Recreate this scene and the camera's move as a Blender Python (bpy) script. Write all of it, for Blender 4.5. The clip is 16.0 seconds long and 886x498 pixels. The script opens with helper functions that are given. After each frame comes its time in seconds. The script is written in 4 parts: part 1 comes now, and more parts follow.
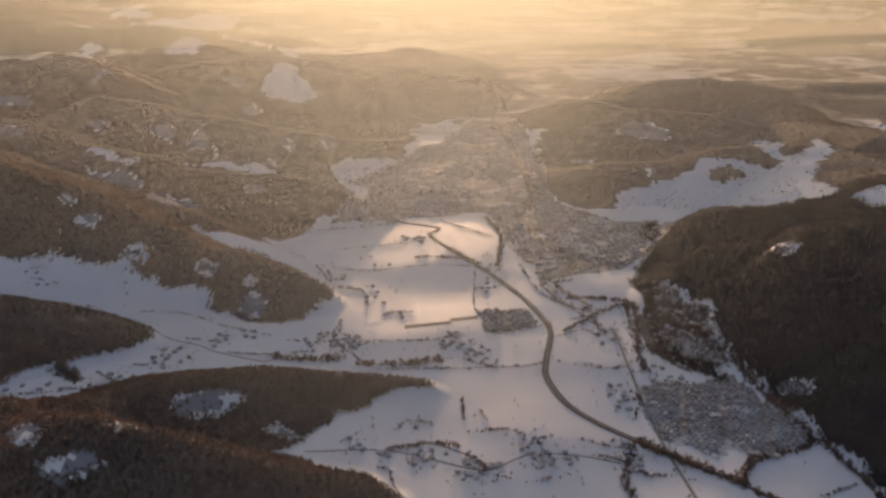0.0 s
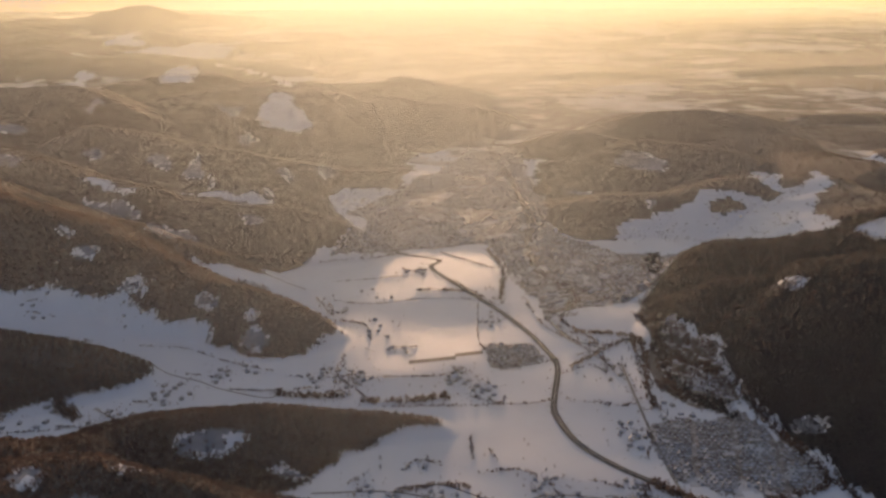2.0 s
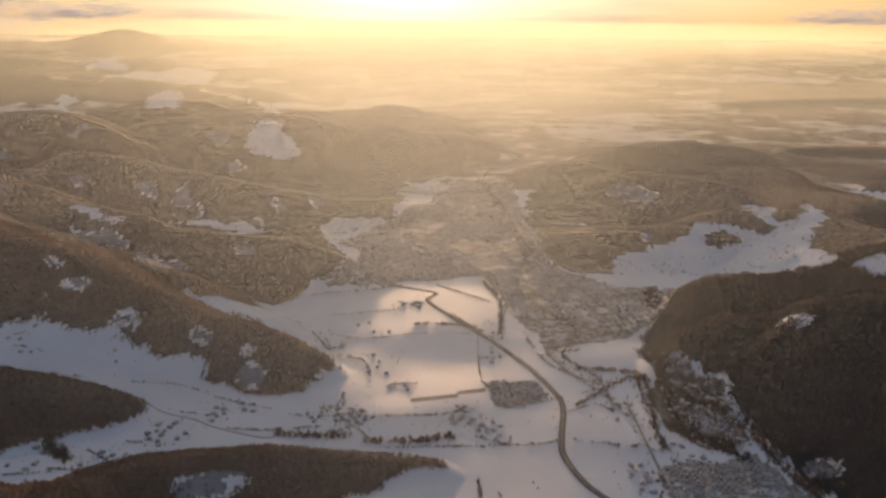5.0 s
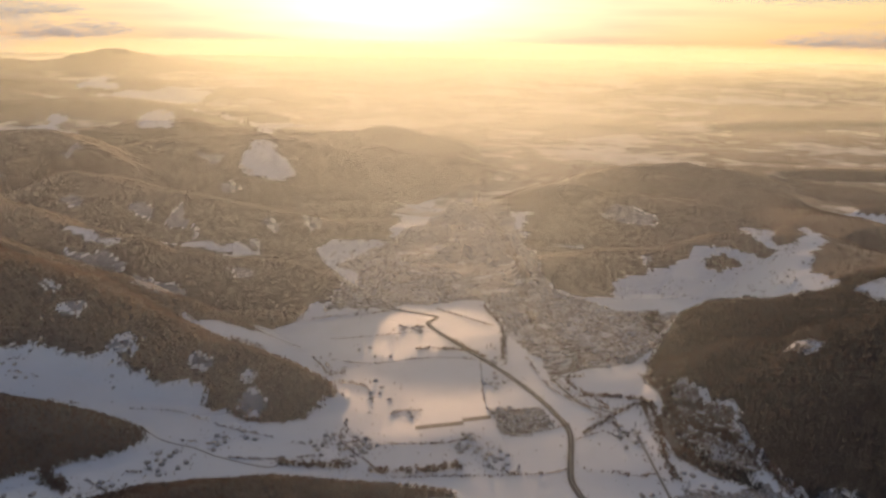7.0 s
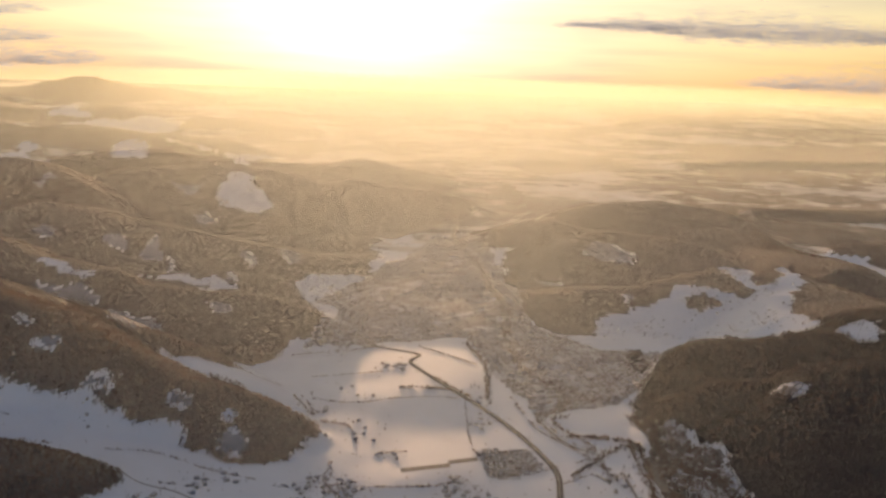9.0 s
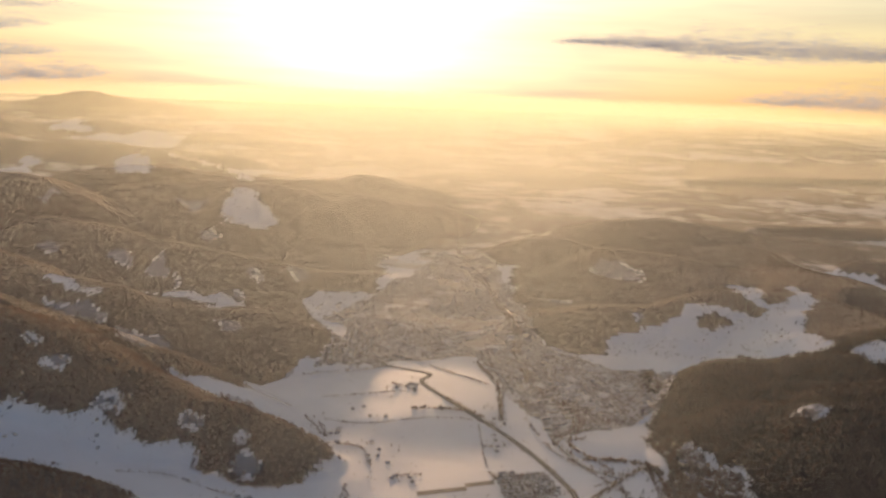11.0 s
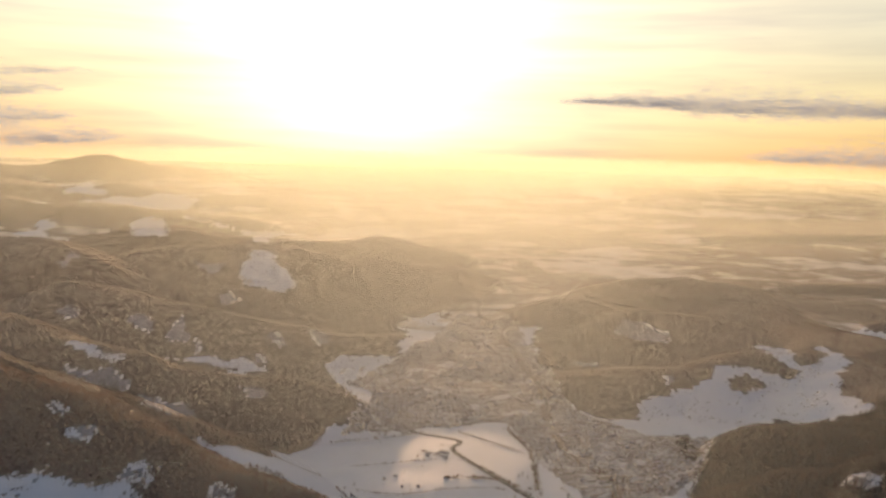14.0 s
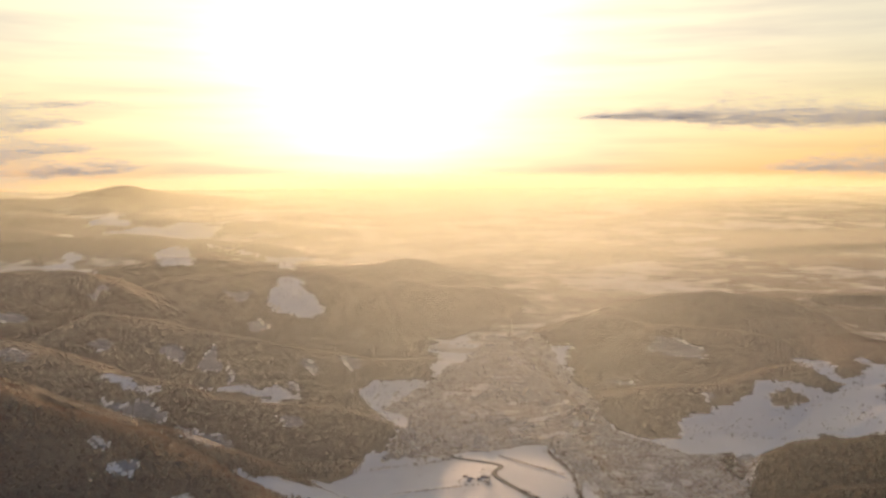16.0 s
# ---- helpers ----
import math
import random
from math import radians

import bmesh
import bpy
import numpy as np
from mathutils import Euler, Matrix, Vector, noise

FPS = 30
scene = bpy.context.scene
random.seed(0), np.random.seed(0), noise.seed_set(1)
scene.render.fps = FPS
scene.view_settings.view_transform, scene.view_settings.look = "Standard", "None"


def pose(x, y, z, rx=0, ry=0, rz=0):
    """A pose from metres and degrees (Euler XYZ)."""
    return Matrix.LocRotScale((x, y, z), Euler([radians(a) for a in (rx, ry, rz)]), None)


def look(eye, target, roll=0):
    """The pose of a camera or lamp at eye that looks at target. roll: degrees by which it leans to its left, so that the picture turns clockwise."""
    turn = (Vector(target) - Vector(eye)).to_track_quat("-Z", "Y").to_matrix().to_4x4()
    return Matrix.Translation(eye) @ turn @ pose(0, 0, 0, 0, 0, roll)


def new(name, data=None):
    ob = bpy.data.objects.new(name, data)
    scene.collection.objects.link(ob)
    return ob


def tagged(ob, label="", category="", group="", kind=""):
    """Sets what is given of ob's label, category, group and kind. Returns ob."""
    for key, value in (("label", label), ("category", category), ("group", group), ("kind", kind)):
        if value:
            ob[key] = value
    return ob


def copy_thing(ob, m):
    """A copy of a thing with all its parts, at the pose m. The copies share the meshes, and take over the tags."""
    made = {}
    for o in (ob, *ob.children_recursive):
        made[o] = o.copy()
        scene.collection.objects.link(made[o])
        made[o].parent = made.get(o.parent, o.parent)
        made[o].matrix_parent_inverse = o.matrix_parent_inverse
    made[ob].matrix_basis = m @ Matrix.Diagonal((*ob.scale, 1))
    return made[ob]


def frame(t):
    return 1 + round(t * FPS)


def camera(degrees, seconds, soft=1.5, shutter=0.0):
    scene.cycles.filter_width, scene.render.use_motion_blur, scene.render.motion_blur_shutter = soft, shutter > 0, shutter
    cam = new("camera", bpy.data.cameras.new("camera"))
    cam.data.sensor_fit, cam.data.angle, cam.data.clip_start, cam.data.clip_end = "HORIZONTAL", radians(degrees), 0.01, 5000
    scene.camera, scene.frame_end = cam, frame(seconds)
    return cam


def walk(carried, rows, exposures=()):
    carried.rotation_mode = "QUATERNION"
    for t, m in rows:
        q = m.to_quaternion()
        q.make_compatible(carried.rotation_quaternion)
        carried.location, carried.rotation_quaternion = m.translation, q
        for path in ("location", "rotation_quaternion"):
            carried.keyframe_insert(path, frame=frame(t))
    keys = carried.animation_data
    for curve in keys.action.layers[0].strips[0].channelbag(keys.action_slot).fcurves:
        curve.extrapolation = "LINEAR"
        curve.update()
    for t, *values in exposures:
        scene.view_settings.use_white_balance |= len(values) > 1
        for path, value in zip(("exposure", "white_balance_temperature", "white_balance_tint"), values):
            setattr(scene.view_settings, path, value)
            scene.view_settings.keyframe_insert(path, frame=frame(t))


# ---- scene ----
EXPOSURES = [(0.0, -0.22, 6600, 13), (4.0, -0.25, 6650, 12), (9.0, -0.2, 6850, 11), (13.0, -0.21, 6850, 10), (14.5, -0.2, 6850, 10), (16.0, -0.21, 6850, 10)]
cam = camera(55.0, 16.0, soft=2.8)


def facing(place, yaw, pitch, roll):
    """Pose of a camera from its heading (to the left of north), its tilt and its lean."""
    return pose(*place) @ pose(0, 0, 0, 0, 0, yaw) @ pose(0, 0, 0, 90 + pitch) @ pose(0, 0, 0, 0, 0, roll)


FLIGHT = [
    (0, (0.00, 0.00, 200.00), -0.000, -18.803, -0.603),
    (0.5, (-2.18, 1.68, 200.51), -0.340, -18.532, -0.346),
    (1, (-4.37, 3.38, 201.01), -0.501, -17.996, -0.164),
    (1.5, (-6.57, 5.08, 201.48), -0.655, -17.403, -0.198),
    (2, (-8.78, 6.79, 201.94), -0.743, -16.988, -0.270),
    (2.5, (-11.00, 8.50, 202.38), -0.988, -16.608, -0.083),
    (3, (-13.23, 10.22, 202.80), -1.239, -16.112, 0.085),
    (3.5, (-15.47, 11.94, 203.21), -1.565, -15.784, 0.230),
    (4, (-17.71, 13.66, 203.61), -1.963, -15.564, 0.303),
    (6.5, (-29.15, 22.21, 205.40), -2.520, -14.481, 0.805),
    (7, (-31.48, 23.90, 205.73), -3.032, -13.943, 0.897),
    (7.5, (-33.82, 25.57, 206.05), -3.990, -13.073, 1.349),
    (8, (-36.17, 27.24, 206.37), -4.545, -12.150, 1.676),
    (8.5, (-38.55, 28.89, 206.68), -4.637, -11.899, 1.804),
    (9, (-40.94, 30.52, 206.99), -5.014, -11.673, 2.040),
    (11.5, (-53.15, 38.40, 208.50), -5.101, -10.231, 2.229),
    (12, (-55.64, 39.90, 208.81), -5.155, -9.740, 2.239),
    (12.5, (-58.16, 41.38, 209.12), -5.467, -9.555, 2.237),
    (13, (-60.70, 42.83, 209.43), -5.366, -9.401, 2.134),
    (13.5, (-63.26, 44.24, 209.75), -5.074, -8.609, 2.077),
    (14, (-65.84, 45.63, 210.07), -4.487, -6.747, 1.667),
    (14.5, (-68.44, 46.98, 210.40), -4.307, -5.438, 1.251),
    (15, (-71.07, 48.30, 210.74), -4.342, -5.001, 1.195),
    (15.5, (-73.72, 49.58, 211.09), -3.886, -5.488, 0.708),
    (16, (-76.39, 50.82, 211.45), -3.195, -5.430, -0.251),
]
walk(cam, [(t, facing(p, yaw, pitch, roll)) for t, p, yaw, pitch, roll in FLIGHT], EXPOSURES)

# ---- sky, sun ----
SUN_EL, SUN_AZ = 4.5, -0.5


def link(tree, a, b):
    tree.links.new(a, b)


def node(tree, kind, **values):
    n = tree.nodes.new(kind)
    for key, value in values.items():
        if key in n.inputs:
            n.inputs[key].default_value = value
    return n


def maths(tree, op, a, b=None, clamp=False):
    n = tree.nodes.new("ShaderNodeMath")
    n.operation, n.use_clamp = op, clamp
    for i, v in enumerate((a, b)):
        if v is None:
            continue
        if isinstance(v, (int, float)):
            n.inputs[i].default_value = v
        else:
            link(tree, v, n.inputs[i])
    return n.outputs[0]


def ramp(tree, fac, stops):
    n = tree.nodes.new("ShaderNodeValToRGB")
    e = n.color_ramp.elements
    while len(e) < len(stops):
        e.new(0.5)
    for i, (p, c) in enumerate(stops):
        e[i].position, e[i].color = p, (*c, 1) if len(c) == 3 else c
    link(tree, fac, n.inputs[0])
    return n.outputs[0]


def mixed(tree, fac, a, b, blend="MIX"):
    n = tree.nodes.new("ShaderNodeMix")
    n.data_type, n.blend_type = "RGBA", blend
    for sock, v in ((n.inputs[0], fac), (n.inputs[6], a), (n.inputs[7], b)):
        if isinstance(v, (int, float)):
            sock.default_value = v
        elif isinstance(v, tuple):
            sock.default_value = (*v, 1) if len(v) == 3 else v
        else:
            link(tree, v, sock)
    return n.outputs[2]


def make_world():
    world = bpy.data.worlds.new("winter_evening_sky")
    scene.world = world
    world.use_nodes = True
    t = world.node_tree
    t.nodes.clear()
    sky = t.nodes.new("ShaderNodeTexSky")
    sky.sky_type, sky.sun_disc = "NISHITA", False
    sky.sun_elevation, sky.sun_rotation = radians(SUN_EL), radians(SUN_AZ)
    sky.altitude, sky.air_density, sky.dust_density = 800, 1.3, 0.6
    coord = t.nodes.new("ShaderNodeTexCoord")
    el, az = radians(SUN_EL), radians(SUN_AZ)
    dot = t.nodes.new("ShaderNodeVectorMath")
    dot.operation = "DOT_PRODUCT"
    link(t, coord.outputs["Generated"], dot.inputs[0])
    dot.inputs[1].default_value = (math.sin(az) * math.cos(el), math.cos(az) * math.cos(el), math.sin(el))
    angle = maths(t, "ARCCOSINE", maths(t, "MINIMUM", dot.outputs["Value"], 0.99999))
    wide = maths(t, "MULTIPLY", maths(t, "EXPONENT", maths(t, "MULTIPLY", angle, -2.6)), GLOW_WIDE)
    core = maths(t, "MULTIPLY", maths(t, "EXPONENT", maths(t, "MULTIPLY", angle, -8.0)), GLOW_CORE)
    sep = t.nodes.new("ShaderNodeSeparateXYZ")
    link(t, coord.outputs["Generated"], sep.inputs[0])
    low = maths(t, "MULTIPLY", maths(t, "ADD", sep.outputs[2], 0.06), 5.0, clamp=True)
    tint = ramp(t, low, [(0.0, (0.62, 0.46, 0.3)), (0.28, (0.7, 0.55, 0.355)), (0.42, (0.9, 0.75, 0.485)), (0.7, (1.0, 0.87, 0.59)), (1.0, (1.1, 0.99, 0.74))])
    # thin streaks of high cloud
    noise_map = t.nodes.new("ShaderNodeMapping")
    noise_map.inputs["Scale"].default_value = (2.2, 2.2, 30.0)
    link(t, coord.outputs["Generated"], noise_map.inputs[0])
    streak = node(t, "ShaderNodeTexNoise", Scale=1.6, Detail=5.0, Roughness=0.55)
    link(t, noise_map.outputs[0], streak.inputs["Vector"])
    veil = ramp(t, streak.outputs[0], [(0.35, (0.82, 0.80, 0.84)), (0.62, (1.08, 1.06, 1.0))])
    glow = mixed(t, 1.0, tint, veil, "MULTIPLY")
    bg_sky = node(t, "ShaderNodeBackground", Strength=SKY)
    link(t, mixed(t, 1.0, sky.outputs[0], (0.9, 0.93, 1.3), "MULTIPLY"), bg_sky.inputs[0])
    away = maths(t, "MULTIPLY", maths(t, "SUBTRACT", angle, 0.25), 1.1, clamp=True)
    link(t, maths(t, "MULTIPLY", away, SKY), bg_sky.inputs[1])
    bg_glow = t.nodes.new("ShaderNodeBackground")
    link(t, glow, bg_glow.inputs[0])
    link(t, maths(t, "ADD", wide, core), bg_glow.inputs[1])
    both = t.nodes.new("ShaderNodeAddShader")
    link(t, bg_sky.outputs[0], both.inputs[0])
    link(t, bg_glow.outputs[0], both.inputs[1])
    out = t.nodes.new("ShaderNodeOutputWorld")
    link(t, both.outputs[0], out.inputs[0])


GLOW_WIDE, GLOW_CORE, SKY = 2.6, 1.5, 0.225
make_world()
sun_data = bpy.data.lights.new("sun", "SUN")
sun_data.energy, sun_data.angle, sun_data.color = 11.5, radians(6.0), (1.0, 0.62, 0.36)
sun = new("sun", sun_data)
sun.matrix_world = look((0, 0, 0), (-math.sin(radians(SUN_AZ)) * math.cos(radians(SUN_EL)), -math.cos(radians(SUN_AZ)) * math.cos(radians(SUN_EL)), -math.sin(radians(SUN_EL))))

# ---- materials ----


def material(name):
    m = bpy.data.materials.new(name)
    m.use_nodes = True
    t = m.node_tree
    t.nodes.clear()
    out = t.nodes.new("ShaderNodeOutputMaterial")
    p = t.nodes.new("ShaderNodeBsdfPrincipled")
    link(t, p.outputs[0], out.inputs[0])
    geo = t.nodes.new("ShaderNodeNewGeometry")
    return m, t, p, geo.outputs["Position"], out


def grain(t, vec, scale, detail=4.0, rough=0.55):
    n = node(t, "ShaderNodeTexNoise", Scale=scale, Detail=detail, Roughness=rough)
    link(t, vec, n.inputs["Vector"])
    return n.outputs[0]


def bump(t, p, height, strength, distance):
    b = node(t, "ShaderNodeBump", Strength=strength, Distance=distance)
    link(t, height, b.inputs["Height"])
    link(t, b.outputs[0], p.inputs["Normal"])


def snow_material():
    m, t, p, pos, _ = material("snow")
    coarse = grain(t, pos, 0.012, 5)
    fine = grain(t, pos, 0.6, 4)
    c = ramp(t, coarse, [(0.3, (0.5, 0.51, 0.55)), (0.7, (0.62, 0.62, 0.645))])
    stubble = ramp(t, maths(t, "MULTIPLY", grain(t, pos, 0.05, 6, 0.65), grain(t, pos, 1.2, 3)), [(0.33, (1, 1, 1)), (0.42, (0.78, 0.75, 0.72))])
    link(t, mixed(t, 0.7, c, stubble, "MULTIPLY"), p.inputs["Base Color"])
    p.inputs["Roughness"].default_value = 0.62
    p.inputs["Specular IOR Level"].default_value = 0.5
    drift = grain(t, pos, 0.0085, 1.5, 0.35)
    bump(t, p, maths(t, "ADD", maths(t, "MULTIPLY", drift, 34.0), maths(t, "MULTIPLY", fine, 0.3)), 0.8, 0.7)
    return m


def floor_material(name, far_share):
    m, t, p, pos, _ = material(name)
    f = grain(t, pos, 0.35, 6, 0.7)
    big = grain(t, pos, 0.02, 4)
    c = ramp(t, f, [(0.35, (0.075, 0.06, 0.053)), (0.6, (0.115, 0.092, 0.08)), (0.78, (0.18, 0.155, 0.145))])
    c2 = ramp(t, f, [(0.4, (0.08, 0.062, 0.053)), (0.7, (0.12, 0.094, 0.08))])
    # far floor tone: the shade of the facing slopes is put into it
    far_tone = ramp(t, grain(t, pos, 0.09, 5, 0.6), [(0.3, (0.05, 0.034, 0.029)), (0.7, (0.068, 0.047, 0.04))])
    link(t, mixed(t, far_share, mixed(t, big, c, c2), far_tone), p.inputs["Base Color"])
    p.inputs["Roughness"].default_value = 0.75
    p.inputs["Sheen Weight"].default_value = 0.2
    p.inputs["Sheen Roughness"].default_value = 0.5
    p.inputs["Sheen Tint"].default_value = (0.9, 0.8, 0.7, 1)
    bump(t, p, f, 0.3 - 0.2 * far_share, 1.0)
    return m


def settled_material():
    m, t, p, pos, _ = material("trodden_town_ground")
    f = grain(t, pos, 0.22, 6, 0.7)
    c = ramp(t, f, [(0.36, (0.1, 0.08, 0.07)), (0.5, (0.2, 0.17, 0.155)), (0.66, (0.42, 0.4, 0.4))])
    gardens = ramp(t, grain(t, pos, 0.045, 5, 0.6), [(0.5, (0, 0, 0)), (0.6, (0.75, 0.75, 0.75))])
    link(t, mixed(t, gardens, c, (0.5, 0.5, 0.53)), p.inputs["Base Color"])
    p.inputs["Roughness"].default_value = 0.7
    return m


def lowland_material():
    m, t, p, pos, _ = material("lowland_fields_and_copses")
    a = grain(t, pos, 0.004, 3, 0.5)
    b = grain(t, pos, 0.022, 4, 0.55)
    fields = maths(t, "ADD", maths(t, "MULTIPLY", a, 0.62), maths(t, "MULTIPLY", b, 0.38))
    c = ramp(t, fields, [(0.38, (0.62, 0.58, 0.54)), (0.46, (0.5, 0.455, 0.4)), (0.5, (0.24, 0.2, 0.16)), (0.58, (0.12, 0.095, 0.075)), (0.64, (0.46, 0.42, 0.37))])
    link(t, c, p.inputs["Base Color"])
    p.inputs["Roughness"].default_value = 0.9
    p.inputs["Specular IOR Level"].default_value = 0.2
    return m


def twig_material(name, dark, light, through_light=0.4):
    m, t, p, pos, out = material(name)
    g = t.nodes.new("ShaderNodeNewGeometry")
    c = ramp(t, g.outputs["Random Per Island"], [(0.0, dark), (1.0, light)])
    patch = ramp(t, grain(t, pos, 0.03, 4), [(0.3, (0.72, 0.72, 0.75)), (0.7, (1.28, 1.14, 1.0))])
    col = mixed(t, 1.0, c, patch, "MULTIPLY")
    link(t, col, p.inputs["Base Color"])
    p.inputs["Roughness"].default_value = 0.8
    tr = t.nodes.new("ShaderNodeBsdfTranslucent")
    link(t, col, tr.inputs[0])
    mx = t.nodes.new("ShaderNodeMixShader")
    mx.inputs[0].default_value = through_light
    link(t, p.outputs[0], mx.inputs[1])
    link(t, tr.outputs[0], mx.inputs[2])
    link(t, mx.outputs[0], out.inputs[0])
    return m


def plain_material(name, a, b, scale, rough=0.7, strength=0.3):
    m, t, p, pos, _ = material(name)
    f = grain(t, pos, scale, 5, 0.6)
    link(t, ramp(t, f, [(0.3, a), (0.7, b)]), p.inputs["Base Color"])
    p.inputs["Roughness"].default_value = rough
    bump(t, p, f, strength, 0.2)
    return m


FLOOR, FAR_SHADED_FLOOR = floor_material("woodland_floor", 0.0), floor_material("far_shaded_floor", 1.0)
SNOW, SETTLED_GROUND, LOWLAND = snow_material(), settled_material(), lowland_material()
TWIG = twig_material("bare_winter_crowns", (0.118, 0.087, 0.078), (0.158, 0.112, 0.096), 0.42)
# conifer colour, lowered further for the shade on the right-hand hill
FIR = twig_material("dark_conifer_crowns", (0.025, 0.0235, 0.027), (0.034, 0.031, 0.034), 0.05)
# darker bare crowns for the right-hand hill, shade put into the colour
SHADED_HILL_TWIG = twig_material("shaded_hill_crowns", (0.07, 0.052, 0.046), (0.095, 0.07, 0.061), 0.25)
# far crowns, darker than the near ones: slope shade put into their colour
FAR_SHADED_TWIG = twig_material("far_shaded_crowns", (0.056, 0.037, 0.032), (0.066, 0.044, 0.038), 0.12)
FAR_SHADED_FIR = twig_material("far_shaded_conifers", (0.046, 0.033, 0.03), (0.055, 0.039, 0.036), 0.1)
# darker woodland floor for the right-hand hill, its shade put into the colour
SHADED_HILL_FLOOR = plain_material("shaded_hill_floor", (0.02, 0.018, 0.018), (0.04, 0.034, 0.032), 0.35, 0.9)
# dark blue-grey copy of the snow, with hill shade put into its colour
SHADED_SNOW = plain_material("shaded_snow", (0.14, 0.145, 0.165), (0.23, 0.235, 0.265), 0.05, 0.8, 0.05)
BARK = plain_material("bark", (0.05, 0.04, 0.03), (0.1, 0.075, 0.06), 3.0)
ASPHALT = plain_material("salted_asphalt", (0.05, 0.048, 0.046), (0.085, 0.078, 0.07), 0.6, 0.95)
VERGE = plain_material("brown_verge", (0.08, 0.055, 0.04), (0.13, 0.092, 0.07), 0.5, 0.95)
GRAVEL = plain_material("track_ballast", (0.2, 0.175, 0.155), (0.38, 0.35, 0.32), 0.8)
TILLED = plain_material("bare_earth", (0.1, 0.08, 0.065), (0.19, 0.16, 0.14), 0.9)
CLOUD, ct, cp, _, cout = material("cloud")
cp.inputs["Base Color"].default_value = (0.7, 0.7, 0.74, 1)
cp.inputs["Roughness"].default_value = 1.0
ctr = ct.nodes.new("ShaderNodeBsdfTranslucent")
ctr.inputs[0].default_value = (0.3, 0.38, 0.55, 1)
cmx = ct.nodes.new("ShaderNodeMixShader")
link(ct, cp.outputs[0], cmx.inputs[1])
link(ct, ctr.outputs[0], cmx.inputs[2])
link(ct, cmx.outputs[0], cout.inputs[0])
WALL = plain_material("rendered_wall", (0.18, 0.155, 0.135), (0.36, 0.32, 0.28), 0.5)
ROOF = plain_material("snowy_roof", (0.18, 0.165, 0.16), (0.5, 0.5, 0.54), 0.3)
WATER, wt, wp, wpos, _ = material("river_water")
wp.inputs["Base Color"].default_value = (0.03, 0.032, 0.03, 1)
wp.inputs["Roughness"].default_value = 0.3
bump(wt, wp, grain(wt, wpos, 0.8, 4), 0.15, 0.2)

# ---- the lie of the land ----
RIDGE_SEGMENTS, WOOD_AREAS, GLADE_AREAS, ROUTES, HEDGE_LINES, PLOT_AREAS, SETTLED_AREAS = [], {}, {}, {}, {}, {}, {}


def base_height(x, y):
    far = np.clip((y - 1900) / 3000, 0, 1)
    return 95 * far**1.9 + 0 * x


def ridge(name, crest):
    """A ridge line: crest points (x, y, height, width of its near flank and of its far flank)."""
    for a, b in zip(crest, crest[1:]):
        RIDGE_SEGMENTS.append((a, b))


def wood(name, outline):
    WOOD_AREAS[name] = np.array(outline, float)


def glade(name, outline):
    GLADE_AREAS[name] = np.array(outline, float)


def route(name, line):
    ROUTES[name] = np.array(line, float)


def hedge(name, line):
    HEDGE_LINES[name] = np.array(line, float)


def plot(name, outline):
    PLOT_AREAS[name] = np.array(outline, float)


def settled(name, outline):
    SETTLED_AREAS[name] = np.array(outline, float)


ridge("spur", [(-194, 296, 35.9, 60, 44), (-182, 310, 30.0, 60, 42), (-174, 321, 24.9, 58, 40), (-165, 332, 19.4, 56, 38), (-155, 349, 13.5, 52, 36), (-141, 362, 14.1, 48, 32), (-122, 370, 12.8, 44, 26), (-93, 375, 11.4, 40, 20), (-63, 376, 6.9, 32, 16), (-30, 376, 4.0, 22, 12), (-9, 373, 2.9, 12, 9)])
ridge("front_hill", [(-174, 245, 50, 80, 60), (-158, 265, 42, 70, 55), (-133, 278, 36, 60, 48), (-104, 281, 28, 50, 40), (-73, 281, 18, 38, 34), (-41, 281, 9, 25, 22), (-21, 278, 3, 14, 12)])
ridge("left_knoll", [(-274, 440, 27.4, 70, 60), (-247, 440, 22.7, 60, 50), (-223, 442, 18.3, 52, 36), (-198, 442, 13.2, 40, 24), (-178, 438, 6.1, 22, 14)])
ridge("left_ridge", [(-424, 680, 70.9, 150, 124), (-377, 650, 65.2, 130, 124), (-329, 622, 60.8, 105, 117), (-295, 602, 56.6, 85, 105), (-263, 580, 50.6, 70, 93), (-222, 552, 41.8, 52, 80), (-179, 531, 32.0, 44, 68), (-150, 516, 25.1, 42, 55), (-127, 511, 23.9, 42, 43), (-101, 502, 19.5, 40, 29), (-82, 492, 15.5, 30, 18), (-71, 482, 8.5, 15, 8)])
ridge("left_ridge_back", [(-398, 720, 47.4, 220, 110), (-342, 690, 43.2, 200, 90), (-305, 658, 43.7, 180, 80), (-250, 628, 35.3, 150, 66), (-201, 604, 27.3, 120, 52), (-178, 588, 22.3, 90, 40)])
ridge("second_ridge", [(-572, 960, 51.9, 200, 110), (-458, 880, 45.9, 170, 97), (-394, 840, 43.9, 140, 84), (-335, 790, 39.4, 110, 71), (-294, 762, 35.4, 96, 61), (-257, 744, 37.4, 92, 55), (-224, 728, 28.0, 88, 48), (-172, 716, 27.3, 92, 45), (-126, 705, 26.5, 86, 39), (-93, 690, 21.6, 66, 29)])
ridge("back_ridge_west", [(-707, 1180, 75.0, 260, 220), (-646, 1180, 71.4, 240, 200), (-600, 1180, 73.9, 230, 190), (-555, 1185, 78.2, 230, 180), (-505, 1195, 79.7, 220, 170), (-479, 1215, 68.0, 200, 150)])
